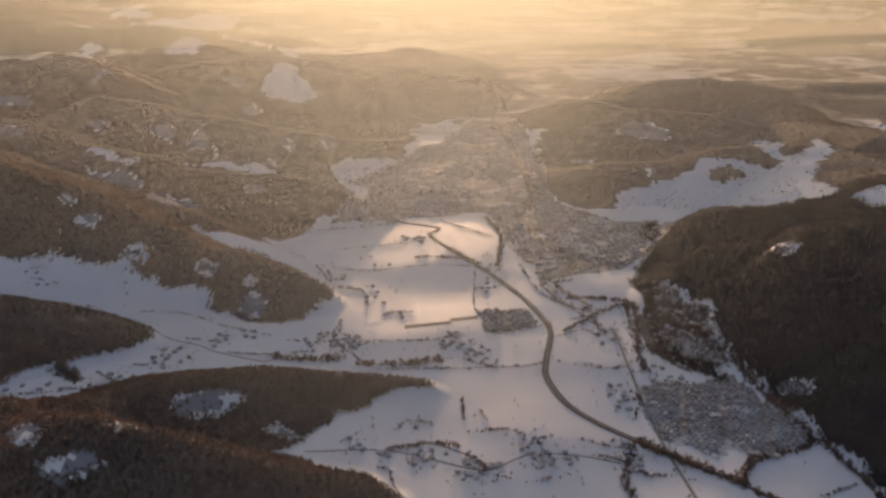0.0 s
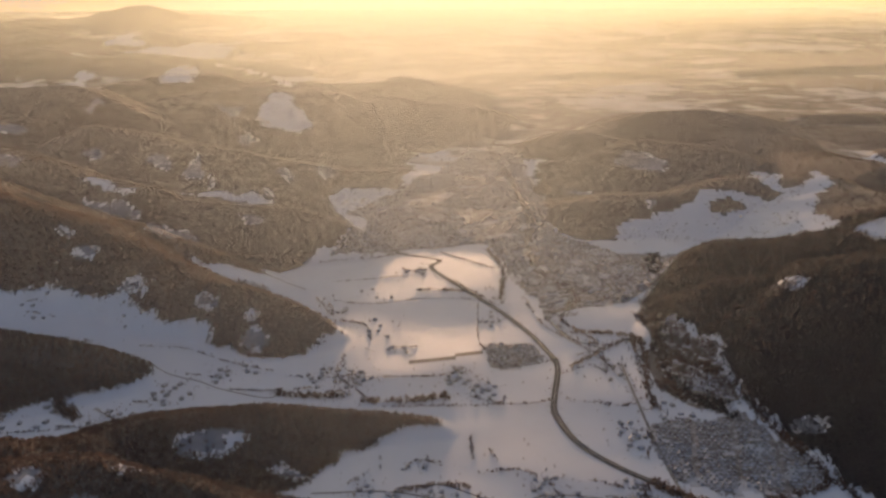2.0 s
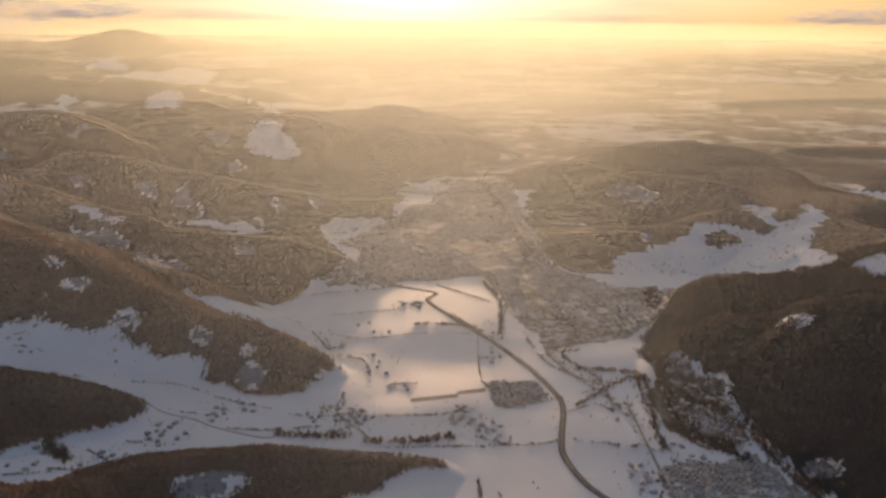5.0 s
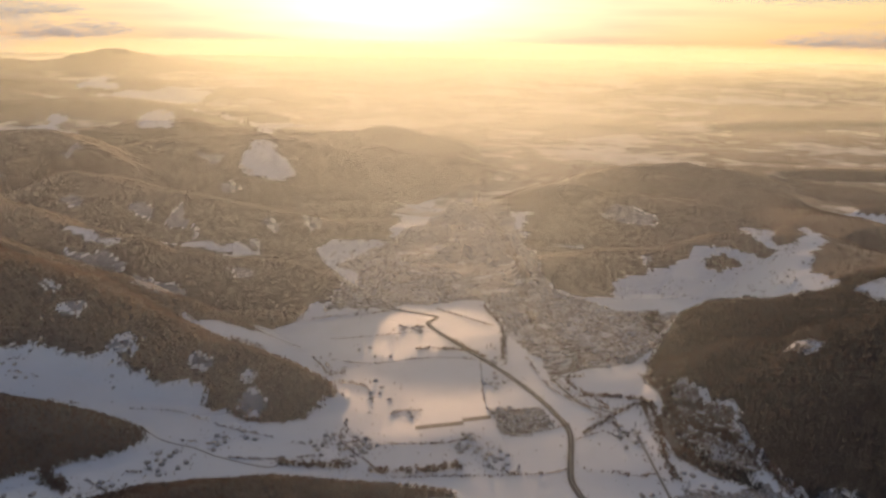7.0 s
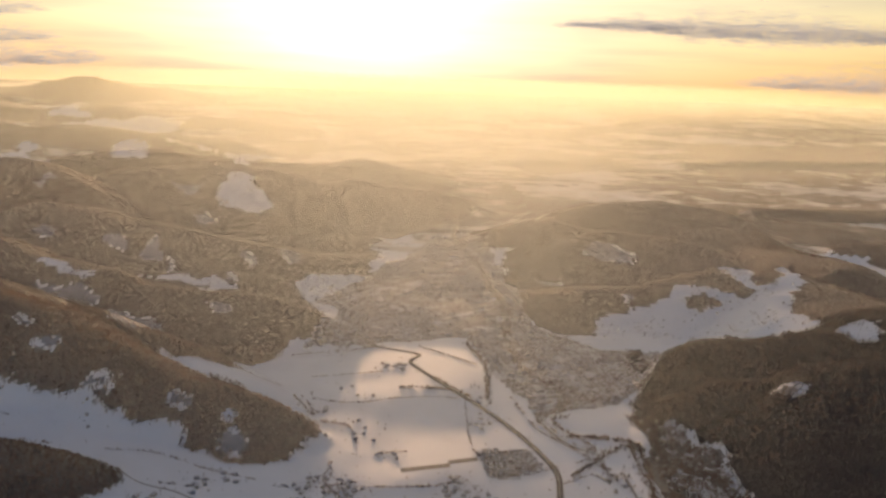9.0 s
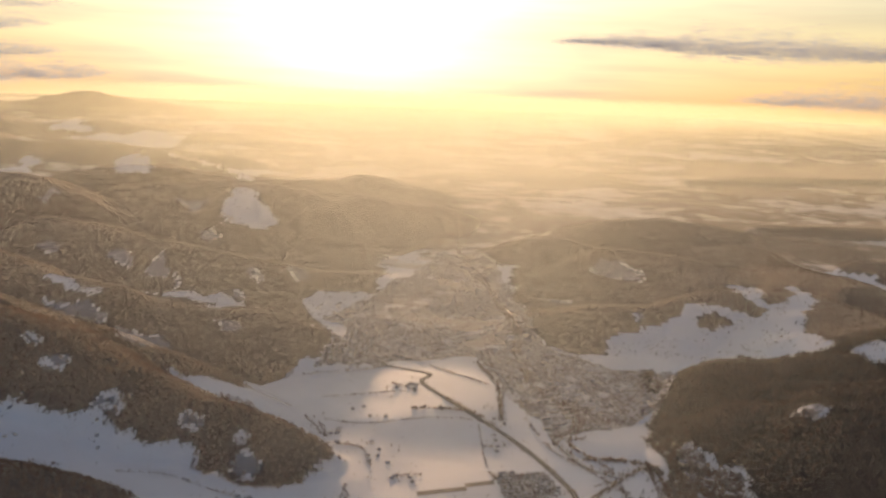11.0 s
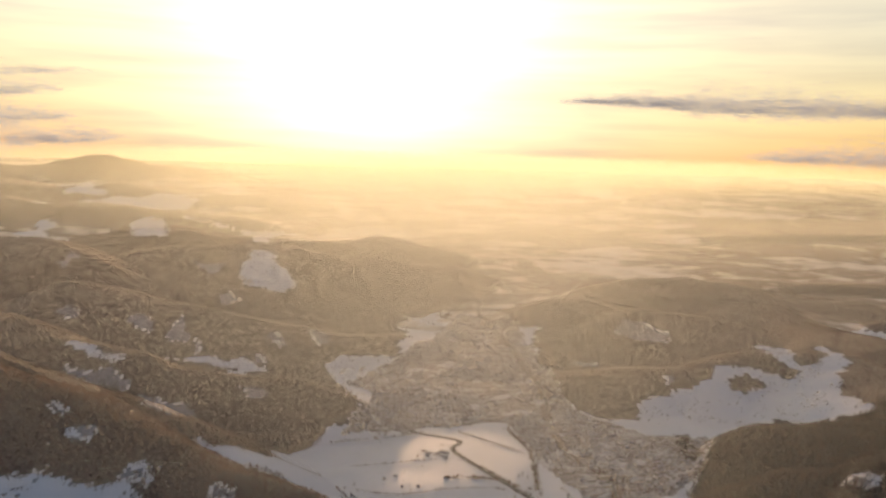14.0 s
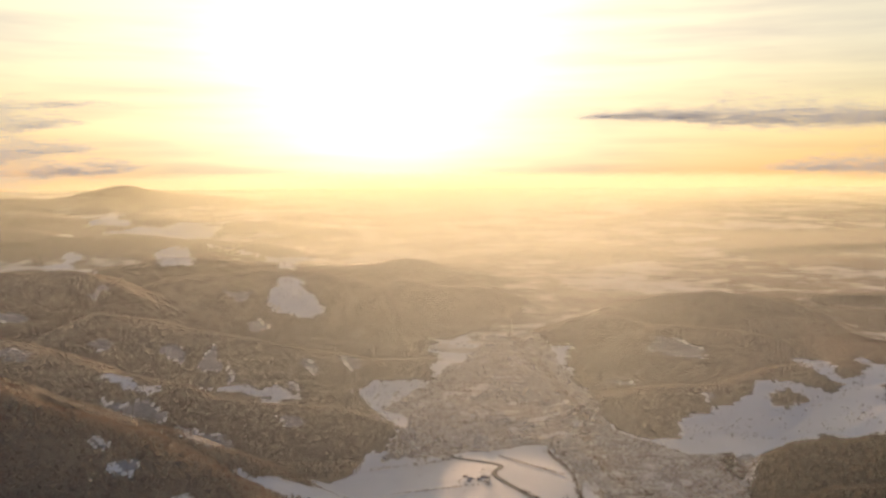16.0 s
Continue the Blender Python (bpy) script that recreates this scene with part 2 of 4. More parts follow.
ridge("back_ridge", [(-584, 1480, 41.4, 240, 160), (-533, 1520, 50.0, 240, 160), (-479, 1540, 57.2, 240, 160), (-412, 1550, 58.5, 240, 160), (-350, 1540, 47.1, 230, 150)])
ridge("back_ridge_far", [(-355, 1560, 44.1, 220, 160), (-267, 1580, 42.2, 220, 160), (-188, 1600, 34.3, 210, 150), (-116, 1620, 36.6, 210, 150), (-58, 1630, 44.3, 200, 150), (0, 1610, 31.3, 180, 130), (51, 1580, 15.7, 130, 110), (87, 1550, 2.8, 80, 80)])
ridge("back_ridge_front", [(-391, 1330, 51.7, 190, 120), (-299, 1310, 59.7, 200, 110), (-237, 1300, 65.1, 210, 110), (-204, 1300, 60.7, 210, 110), (-153, 1300, 52.6, 200, 110), (-111, 1300, 41.3, 190, 110), (-69, 1310, 46.4, 190, 110), (-18, 1320, 36.2, 170, 110), (43, 1340, 28.8, 120, 100), (62, 1330, 14.3, 70, 70)])
ridge("back_shoulder", [(-415, 1047, 44, 130, 110), (-296, 1000, 31, 120, 100), (-185, 940, 22, 110, 90), (-111, 914, 15, 80, 70), (-51, 940, 9, 60, 50)])
ridge("right_hill", [(114, 1000, -7.3, 40, 50), (127, 1030, 3.8, 60, 70), (147, 1060, 28.4, 100, 90), (185, 1080, 27.7, 130, 110), (214, 1040, 19.2, 150, 100), (248, 1010, 25.9, 160, 100), (276, 990, 27.7, 170, 100), (295, 940, 19.6, 150, 70), (303, 870, 17.3, 120, 50)])
ridge("right_hill_front", [(91, 749, 4, 30, 40), (119, 772, 13, 60, 60), (155, 768, 19, 70, 70), (204, 757, 21, 60, 60)])
ridge("right_hill_back", [(226, 1160, 4.0, 70, 80), (276, 1195, 18.2, 100, 110), (315, 1215, 34.7, 120, 130), (371, 1230, 33.7, 130, 130), (423, 1240, 28.6, 130, 130), (433, 1170, 12.5, 120, 90), (435, 1020, 12.7, 110, 80), (423, 880, 30.1, 110, 90), (423, 800, 35.8, 110, 90)])
ridge("right_slope", [(243, 768, 26, 90, 70), (295, 795, 31, 120, 80), (343, 763, 36, 130, 80), (355, 690, 38, 140, 100), (375, 600, 46, 150, 120)])
ridge("right_ridge", [(163, 560, 10.4, 40, 40), (182, 572, 16.7, 46, 40), (207, 590, 25.7, 64, 56), (246, 596, 25.7, 72, 60), (272, 602, 30.1, 80, 60), (292, 600, 31.3, 84, 60), (321, 590, 21.0, 84, 60), (362, 580, 16.8, 90, 70)])
ridge("dark_hill", [(151, 528, 5.0, 16, 16), (162, 516, 15.8, 32, 36), (183, 505, 28.8, 76, 50), (206, 493, 33.3, 74, 52), (229, 479, 46.1, 115, 70), (253, 465, 54.6, 140, 90), (330, 400, 78, 190, 110), (420, 300, 100, 235, 130), (440, 150, 110, 240, 140)])
ridge("dark_shoulder", [(160, 447, 5, 16, 16), (187, 436, 17, 36, 20), (205, 431, 25, 50, 26), (229, 415, 36, 60, 30)])
ridge("far_mount", [(-2426, 3900, 57.1, 420, 300), (-2006, 3900, 60.1, 420, 300), (-1721, 3900, 87.6, 420, 300), (-1634, 3950, 78.0, 400, 300), (-1501, 3950, 83.1, 400, 300), (-1420, 4000, 108.7, 400, 300), (-1336, 4050, 137.7, 400, 300), (-1236, 4050, 119.1, 400, 300), (-1084, 4050, 98.7, 380, 300), (-938, 4080, 87.8, 380, 300), (-786, 4100, 66.3, 340, 280), (-525, 4100, 23.3, 300, 260), (-260, 4100, -20.2, 260, 240)])
ridge("far_hills", [(-1699, 3000, 66, 330, 330), (-1337, 3000, 65, 330, 330), (-1136, 2950, 49, 280, 280), (-916, 2950, 64, 300, 300), (-703, 2900, 44, 260, 260), (-475, 2850, 39, 240, 240), (-271, 2800, 20, 200, 200)])
ridge("far_hills_low", [(-1353, 2250, 66, 240, 240), (-1016, 2250, 60, 220, 220), (-888, 2200, 48, 190, 190), (-753, 2200, 56, 200, 200), (-577, 2150, 40, 170, 170), (-407, 2100, 36, 150, 150)])
ridge("plain_wood", [(569, 1338, 7, 30, 30), (639, 1347, 9, 34, 34), (709, 1333, 9, 34, 34), (774, 1303, 10, 36, 36), (836, 1279, 10, 36, 36)])
ridge("plain_wood_b", [(745, 2104, 9, 70, 70), (897, 2170, 12, 80, 80), (1072, 2215, 12, 80, 80), (1244, 2240, 11, 80, 80), (1414, 2253, 11, 80, 80)])
ridge("plain_wood_c", [(257, 2039, 7, 60, 60), (382, 2120, 9, 70, 70), (481, 2057, 7, 60, 60)])
ridge("plain_wood_d", [(571, 1046, 14, 40, 40), (592, 1011, 20, 46, 46), (615, 966, 24, 50, 50)])
wood("spur_wood", [(-212, 300), (-156, 318), (-138, 351), (-93, 376), (-47, 380), (-24, 382), (-4, 380), (-5, 373), (-26, 365), (-49, 346), (-60, 333), (-74, 319), (-105, 301), (-142, 266), (-174, 233)])
wood("front_wood", [(-178, 249), (-159, 268), (-134, 279), (-105, 282), (-73, 283), (-57, 311), (-56, 309), (-50, 306), (-34, 300), (-22, 292), (-14, 283), (-6, 258), (-84, 207), (-151, 199)])
wood("left_wood", [(-292, 436), (-251, 449), (-220, 449), (-189, 454), (-181, 454), (-178, 429), (-190, 415), (-203, 408), (-212, 397), (-223, 384), (-255, 364)])
wood("left_copse", [(-205, 405), (-191, 403), (-180, 388), (-183, 382), (-198, 392)])
wood("ridge_wood", [(-468, 742), (-372, 705), (-305, 656), (-217, 589), (-166, 547), (-114, 534), (-86, 523), (-73, 502), (-68, 483), (-76, 466), (-94, 456), (-117, 455), (-128, 467), (-144, 474), (-146, 497), (-177, 502), (-194, 533), (-218, 543), (-296, 537), (-350, 528)])
wood("second_wood", [(-647, 1048), (-490, 948), (-348, 824), (-274, 779), (-240, 734), (-281, 769), (-330, 776), (-392, 813), (-411, 783), (-494, 784)])
wood("mid_wood", [(-376, 714), (-315, 714), (-279, 656), (-244, 667), (-196, 655), (-195, 618), (-210, 569), (-280, 602), (-327, 620)])
wood("lobe_wood", [(-238, 759), (-173, 743), (-131, 733), (-95, 760), (-85, 734), (-94, 684), (-103, 630), (-121, 611), (-150, 608), (-176, 629), (-198, 655), (-204, 689)])
wood("back_wood", [(-773, 1211), (-649, 1279), (-606, 1372), (-519, 1353), (-436, 1495), (-319, 1402), (-244, 1337), (-157, 1336), (-121, 1312), (-71, 1356), (-1, 1392), (66, 1443), (71, 1363), (47, 1201), (13, 1092), (-30, 1089), (-41, 980), (-52, 932), (-86, 896), (-111, 848), (-137, 837), (-192, 829), (-244, 798), (-337, 866), (-474, 918), (-562, 870)])
wood("far_wood_crest", [(-323, 1420), (-172, 1467), (-60, 1531), (20, 1546), (91, 1559), (56, 1450), (-71, 1341), (-120, 1306), (-245, 1338)])
wood("right_wood", [(89, 757), (98, 874), (122, 1015), (143, 1055), (175, 1110), (211, 1028), (271, 976), (282, 873), (296, 804), (266, 760), (236, 761), (221, 726), (201, 722), (174, 731), (155, 716), (152, 687), (122, 688), (96, 725)])
wood("right_back_wood", [(220, 1191), (294, 1209), (331, 1261), (408, 1193), (421, 1060), (421, 876), (439, 808), (404, 740), (348, 786), (296, 804), (287, 889), (276, 991), (223, 1053)])
wood("slope_copse", [(233, 723), (242, 742), (259, 751), (267, 735), (265, 724), (250, 719)])
wood("slope_copse_up", [(313, 769), (367, 882), (340, 773), (326, 751), (309, 750)])
wood("slope_wood_copse", [(313, 695), (354, 751), (414, 782), (365, 655), (328, 610), (307, 612), (302, 632), (303, 664)])
wood("ridge_wood_right", [(166, 602), (180, 600), (222, 601), (243, 571), (283, 583), (288, 531), (305, 471), (292, 449), (263, 483), (234, 505), (210, 511), (190, 536), (168, 541), (142, 551), (153, 572)])
wood("dark_wood", [(139, 554), (168, 544), (190, 539), (209, 510), (231, 499), (259, 476), (330, 420), (420, 300), (400, 150), (240, 170), (178, 250), (174, 287), (168, 308), (164, 323), (159, 345), (155, 370), (147, 391), (146, 421), (149, 448), (139, 478), (131, 501), (131, 532)])
wood("nose_copse", [(129, 516), (145, 549), (164, 564), (186, 573), (165, 493), (143, 487), (126, 485)])
wood("foot", [(-112, 861), (-83, 863), (-49, 884), (-38, 1015), (-44, 1119), (-62, 1136), (-124, 1018)])
wood("saddle", [(-185, 303), (-199, 367), (-161, 340), (-145, 352), (-141, 373), (-127, 351), (-125, 283), (-153, 255)])
wood("bank_copse", [(113, 471), (120, 461), (124, 413), (139, 394), (142, 373), (129, 383), (116, 400), (107, 415)])
wood("toe_copse", [(129, 540), (137, 541), (130, 475), (122, 458), (118, 466), (121, 492)])
wood("town_copse", [(161, 654), (172, 657), (160, 596), (150, 584), (148, 604)])
wood("far_wood", [(555, 1312), (634, 1226), (658, 1163), (586, 1030), (533, 1122), (528, 1237)])
wood("lobe_copse", [(-182, 823), (-145, 834), (-113, 845), (-101, 796), (-86, 740), (-102, 710), (-148, 743), (-177, 784)])
wood("plain_strip", [(599, 1426), (700, 1467), (867, 1452), (983, 1418), (855, 1239), (759, 1278), (679, 1278), (612, 1291), (574, 1318)])
wood("plain_far", [(643, 1955), (786, 2153), (807, 2337), (990, 2642), (1122, 2566), (1458, 2790), (1835, 2909), (1341, 2139), (1155, 2083), (1017, 2102), (823, 1996)])
wood("plain_mid", [(208, 1867), (330, 2330), (452, 2472), (557, 2298), (488, 1978), (353, 1846)])
wood("plain_edge", [(569, 1054), (630, 1104), (724, 1124), (613, 959), (555, 955)])
wood("plain_bit", [(356, 1403), (423, 1465), (494, 1387), (445, 1280), (360, 1290)])
glade("capsnow", [(-245, 1239), (-234, 1279), (-217, 1277), (-195, 1211), (-181, 1190), (-171, 1170), (-181, 1155), (-198, 1143), (-210, 1151), (-230, 1158), (-247, 1174), (-245, 1199)])
glade("capsnow_b", [(-322, 1248), (-301, 1235), (-279, 1230), (-273, 1197), (-286, 1202), (-305, 1217)])
glade("capsnow_c_thin", [(-273, 1136), (-250, 1137), (-229, 1124), (-246, 1117)])
glade("bench", [(-326, 950), (-319, 962), (-309, 960), (-297, 940), (-297, 925), (-307, 929), (-319, 940)])
glade("bench_b", [(-280, 921), (-278, 953), (-269, 956), (-261, 924), (-248, 894), (-263, 903), (-272, 902)])
glade("bench_c_thin", [(-249, 911), (-240, 898), (-231, 878), (-236, 870)])
glade("bench_d_thin", [(-414, 984), (-400, 989), (-386, 975), (-387, 962), (-402, 966)])
glade("bench_e_thin", [(-136, 932), (-130, 945), (-122, 935), (-115, 887), (-123, 883), (-134, 899)])
glade("bench_f_thin", [(-173, 898), (-163, 910), (-156, 882), (-164, 875)])
glade("river_meadow", [(-40, 1106), (-16, 1076), (14, 1122), (29, 1146), (17, 1065), (6, 1041), (-15, 1043)])
glade("west_snow", [(-564, 1068), (-527, 1078), (-503, 1068), (-518, 1054), (-553, 1041)])
glade("west_snow_thin", [(-448, 853), (-438, 869), (-413, 844), (-403, 811), (-426, 824)])
glade("west_cap_thin", [(-454, 1116), (-449, 1155), (-437, 1139), (-442, 1111)])
glade("hollow", [(-327, 780), (-306, 768), (-286, 752), (-261, 731), (-269, 724), (-295, 750), (-321, 763)])
glade("hollow_thin", [(-317, 744), (-286, 723), (-257, 709), (-249, 701), (-256, 689), (-276, 682), (-291, 685)])
glade("hollow_low", [(-246, 691), (-226, 683), (-207, 672), (-198, 662), (-191, 618), (-203, 610), (-219, 616)])
glade("dale", [(-278, 870), (-252, 859), (-236, 866), (-209, 852), (-186, 852), (-161, 838), (-170, 825), (-194, 834), (-219, 842), (-244, 849)])
glade("dale_thin", [(-182, 862), (-164, 857), (-165, 847), (-177, 852)])
glade("lobe_thin", [(-167, 694), (-149, 687), (-150, 675), (-162, 680)])
glade("town_edge", [(-108, 845), (-83, 856), (-54, 871), (-48, 852), (-52, 817), (-67, 806), (-77, 784), (-95, 806)])
glade("spot_e_thin", [(-263, 569), (-253, 564), (-250, 561), (-259, 563)])
glade("spot_c", [(-247, 546), (-238, 547), (-229, 547), (-230, 542), (-239, 543)])
glade("spot_b", [(-207, 519), (-203, 525), (-196, 524), (-190, 518), (-189, 514), (-197, 516)])
glade("spot_d_thin", [(-155, 501), (-151, 504), (-142, 498), (-145, 495), (-151, 497)])
glade("spot", [(-118, 470), (-117, 476), (-112, 476), (-108, 470), (-108, 466), (-112, 463), (-117, 466)])
glade("spot_f_thin", [(-122, 486), (-117, 486), (-114, 483), (-119, 482)])
glade("clearing", [(-123, 350), (-115, 354), (-102, 355), (-93, 354), (-96, 349), (-102, 343), (-112, 341), (-121, 343)])
glade("clearing_b", [(-153, 265), (-152, 271), (-147, 273), (-146, 264), (-149, 261)])
glade("clearing_c", [(-140, 259), (-136, 263), (-128, 269), (-126, 268), (-129, 263), (-134, 257), (-138, 256)])
glade("clearing_d", [(-81, 338), (-76, 340), (-67, 333), (-68, 331), (-75, 333)])
glade("clearing_e_thin", [(-127, 287), (-123, 290), (-120, 288), (-124, 283)])
glade("left_field", [(-306, 535), (-270, 530), (-246, 522), (-207, 516), (-197, 506), (-180, 498), (-177, 491), (-144, 485), (-146, 476), (-138, 466), (-163, 466), (-188, 471), (-215, 480), (-247, 490), (-259, 446)])
glade("darkspot_thin", [(194, 478), (200, 480), (205, 466), (203, 459), (197, 463)])
glade("darkspot_b_thin", [(162, 367), (168, 367), (172, 360), (169, 354), (162, 360)])
glade("snow_slope", [(156, 717), (172, 724), (198, 730), (213, 739), (227, 744), (235, 758), (253, 765), (266, 757), (280, 738), (286, 727), (303, 741), (299, 766), (292, 790), (332, 894), (366, 894), (311, 762), (315, 753), (337, 759), (375, 859), (384, 842), (346, 739), (328, 718), (312, 698), (300, 673), (306, 651), (301, 628), (287, 634), (257, 604), (255, 665), (234, 682), (195, 678), (163, 679), (144, 680), (156, 704)])
glade("slope_east", [(307, 610), (319, 615), (329, 602), (319, 579), (308, 589)])
glade("right_cap_thin", [(192, 945), (215, 981), (239, 970), (253, 926), (242, 903), (214, 915)])
glade("right_low_thin", [(133, 865), (162, 863), (158, 852), (135, 853)])
glade("right_low_b_thin", [(182, 749), (188, 752), (194, 746), (184, 734)])
glade("tongue", [(-172, 562), (-178, 584), (-164, 573), (-154, 574), (-130, 576), (-99, 604), (-72, 594), (-67, 543), (-83, 546), (-96, 558), (-112, 558), (-135, 559), (-153, 552)])
glade("s1", [(-1277, 3439), (-1261, 3676), (-947, 2808), (-1024, 2808)])
glade("s2", [(-1008, 2761), (-852, 2808), (-741, 2789), (-651, 2135), (-734, 2132)])
glade("s3", [(-757, 2672), (-752, 2833), (-664, 2779), (-556, 2109)])
glade("s4", [(-848, 2021), (-820, 2073), (-533, 1370), (-529, 1279)])
glade("s5", [(-645, 2069), (-538, 2023), (-416, 1502), (-470, 1490)])
glade("s6", [(-503, 2032), (-376, 2034), (-380, 1985), (-484, 2004)])
glade("s7", [(-929, 2199), (-1088, 2795), (-848, 2196), (-898, 2152)])
glade("s8", [(-359, 2010), (-227, 2096), (-243, 1991), (-254, 1407)])
route("river", [(82.5, 1441.5), (79.5, 1211), (66.5, 1100), (78, 941), (78.5, 809), (78.5, 735), (70.5, 686.5), (68.5, 627), (70.5, 599.5), (83, 573.5), (85, 544), (74, 517.5), (64.5, 518), (67.5, 498), (76.5, 475), (91.5, 461.5)])
route("road", [(-38, 658), (-4, 638.5), (-10, 618.5), (2.5, 588.5), (27, 542.5), (46.5, 498.5), (56.5, 462.5), (60, 438.5), (53.5, 403), (51.5, 385), (57.5, 359.5), (70, 340.5), (84.5, 325)])
route("stream", [(84.5, 324), (98, 310.5), (118, 291.5), (129, 279)])
route("stream_b", [(118.5, 292), (129.5, 308.5), (147.5, 314.5), (160, 322)])
route("wood_track", [(160, 322), (156, 350.5), (151.5, 375.5), (145.5, 400.5), (134, 429), (123.5, 456.5), (123, 516)])
route("edge_track", [(163, 322.5), (167, 305), (169.5, 289), (170.5, 275)])
route("railway", [(96, 441), (95, 402), (94.5, 357), (94.5, 330.5), (95.5, 310.5), (97.5, 279.5)])
route("lane", [(-24, 322.5), (-7, 324.5), (3, 319.5), (15, 310.5), (19, 303.5)])
route("lane_b", [(-60.5, 319), (-24, 319), (10, 304.5), (19, 303.5), (29, 310.5), (39, 315.5), (58, 313.5), (73.5, 307.5)])
route("lane_c", [(-180.5, 458.5), (-154, 436), (-135.5, 427), (-121, 417), (-94.5, 406.5), (-90, 416)])
hedge("h1", [(-91.5, 411.5), (-79.5, 408.5), (-58, 407)])
hedge("h2", [(-43, 402), (-25.5, 400), (-1, 404)])
hedge("h3", [(-90, 432), (-70.5, 429.5), (-46, 433.5)])
hedge("h4", [(-45.5, 429), (-11, 428), (4.5, 432)])
hedge("h5", [(-37, 395), (4, 394.5), (39, 396.5), (51, 399.5)])
hedge("h6", [(-19.5, 568), (2.5, 566.5), (18, 563.5)])
hedge("h7", [(-75.5, 549), (-51.5, 542.5), (-21, 550.5), (6, 552), (25.5, 544.5)])
hedge("h8", [(-24, 319), (-7, 324.5), (5.5, 322)])
hedge("h9", [(10, 315), (16.5, 302.5)])
hedge("h10", [(-29, 307), (-23, 303), (-20, 289)])
hedge("h11", [(19, 299), (27, 297)])
hedge("h12", [(32, 293), (42, 296.5)])
hedge("h13", [(8.5, 367), (8.5, 345)])
hedge("h14", [(17.5, 352), (18.5, 344.5)])
hedge("h15", [(60, 399.5), (74, 396), (88, 392.5)])
hedge("h16", [(35.5, 666.5), (43.5, 614), (37, 545.5)])
hedge("h17", [(83, 517.5), (72.5, 507.5), (92, 465.5)])
hedge("h18", [(68, 438), (91.5, 461.5), (109, 474), (104, 429.5)])
hedge("h19", [(-163, 402.5), (-155.5, 402.5)])
hedge("h20", [(-144.5, 436), (-127.5, 431.5)])
hedge("h21", [(-32, 469), (-19.5, 470.5)])
hedge("h22", [(21.5, 540.5), (18.5, 481), (21.5, 463.5)])
hedge("h23", [(-31.5, 616.5), (-14, 599.5)])
hedge("h24", [(2.5, 588.5), (25.5, 551.5)])
hedge("h25", [(81, 320.5), (72.5, 295), (73, 283)])
hedge("h26", [(-59.5, 457), (-61.5, 434), (-43.5, 405)])
hedge("h27", [(-147, 593.5), (-98.5, 573)])
hedge("h28", [(-269, 522.5), (-252.5, 527)])
hedge("h29", [(82.5, 371.5), (93.5, 365.5), (87.5, 344)])
hedge("h30", [(90, 297), (81, 299)])
hedge("h31", [(-88, 555), (-74, 522), (-78.5, 543.5)])
hedge("h32", [(-71, 511.5), (-52.5, 506), (-46.5, 482.5)])
hedge("h33", [(-217.5, 372), (-188, 374.5)])
hedge("h34", [(145.5, 282.5), (165.5, 291.5)])
hedge("h35", [(73.5, 453.5), (87.5, 457.5), (86, 430)])
hedge("h38", [(53, 550.5), (59.5, 503), (73.5, 475), (86, 449.5), (90.5, 430)])
hedge("h39", [(75, 488.5), (95.5, 485), (111.5, 478.5), (112, 452.5), (103, 408.5), (103, 389)])
hedge("h40", [(23.5, 437.5), (43, 440.5), (61.5, 448.5)])
hedge("h41", [(62.5, 430.5), (78, 439.5), (85.5, 431.5)])
hedge("h42", [(107, 321), (110, 315.5), (114.5, 309)])
hedge("h43", [(-80.5, 591.5), (-51.5, 595.5), (-22.5, 600)])
hedge("h44", [(-182, 473), (-153.5, 468), (-125.5, 451), (-97.5, 438.5)])
hedge("h45", [(-117.5, 417), (-96, 414.5), (-69, 418)])
hedge("h46", [(-71, 434), (-59.5, 441.5), (-61, 457)])
hedge("h47", [(-201.5, 520.5), (-182.5, 513)])
hedge("h48", [(10, 404), (24.5, 397), (28, 403.5)])
hedge("h49", [(86.5, 392.5), (94.5, 395.5)])
hedge("h50", [(-22, 334), (-17.5, 344), (-7, 342)])
hedge("h51", [(10.5, 333.5), (28.5, 335.5), (35.5, 330.5)])
hedge("h52", [(58, 327.5), (71.5, 320.5)])
hedge("h53", [(40.5, 326.5), (43.5, 314.5), (47, 304)])
hedge("h54", [(63, 314), (74, 309.5), (83, 297)])
hedge("h55", [(-264.5, 512.5), (-245.5, 507)])
hedge("h56", [(-232.5, 487.5), (-214.5, 482.5)])
hedge("h57", [(-179.5, 395.5), (-163.5, 382.5)])
hedge("h58", [(-192, 377.5), (-169.5, 377), (-158, 391.5)])
hedge("h36", [(-1.5, 660), (37, 614)])
hedge("h37", [(-98, 630), (-64, 639), (-29, 657.5)])
plot("dark_plot", [(-22.5, 450), (4, 455.5), (4, 450.5), (-22.5, 445)])
plot("dark_plot_b", [(3.5, 459), (20, 463.5), (20, 458.5), (4, 454.5)])
settled("suburb", [(94, 371), (111, 381.5), (129.5, 376), (142, 380.5), (149.5, 370), (157.5, 343.5), (159.5, 325.5), (151.5, 316.5), (129, 310), (125, 319.5), (114.5, 315.5), (96, 327), (91.5, 345)])
settled("estate", [(20.5, 476.5), (32.5, 473.5), (52.5, 469.5), (54.5, 450), (38, 439), (23, 437.5)])
settled("strip", [(128, 524.5), (131, 487), (147.5, 448), (144.5, 414.5), (144.5, 388), (119.5, 391.5), (114, 429.5), (118, 461)])
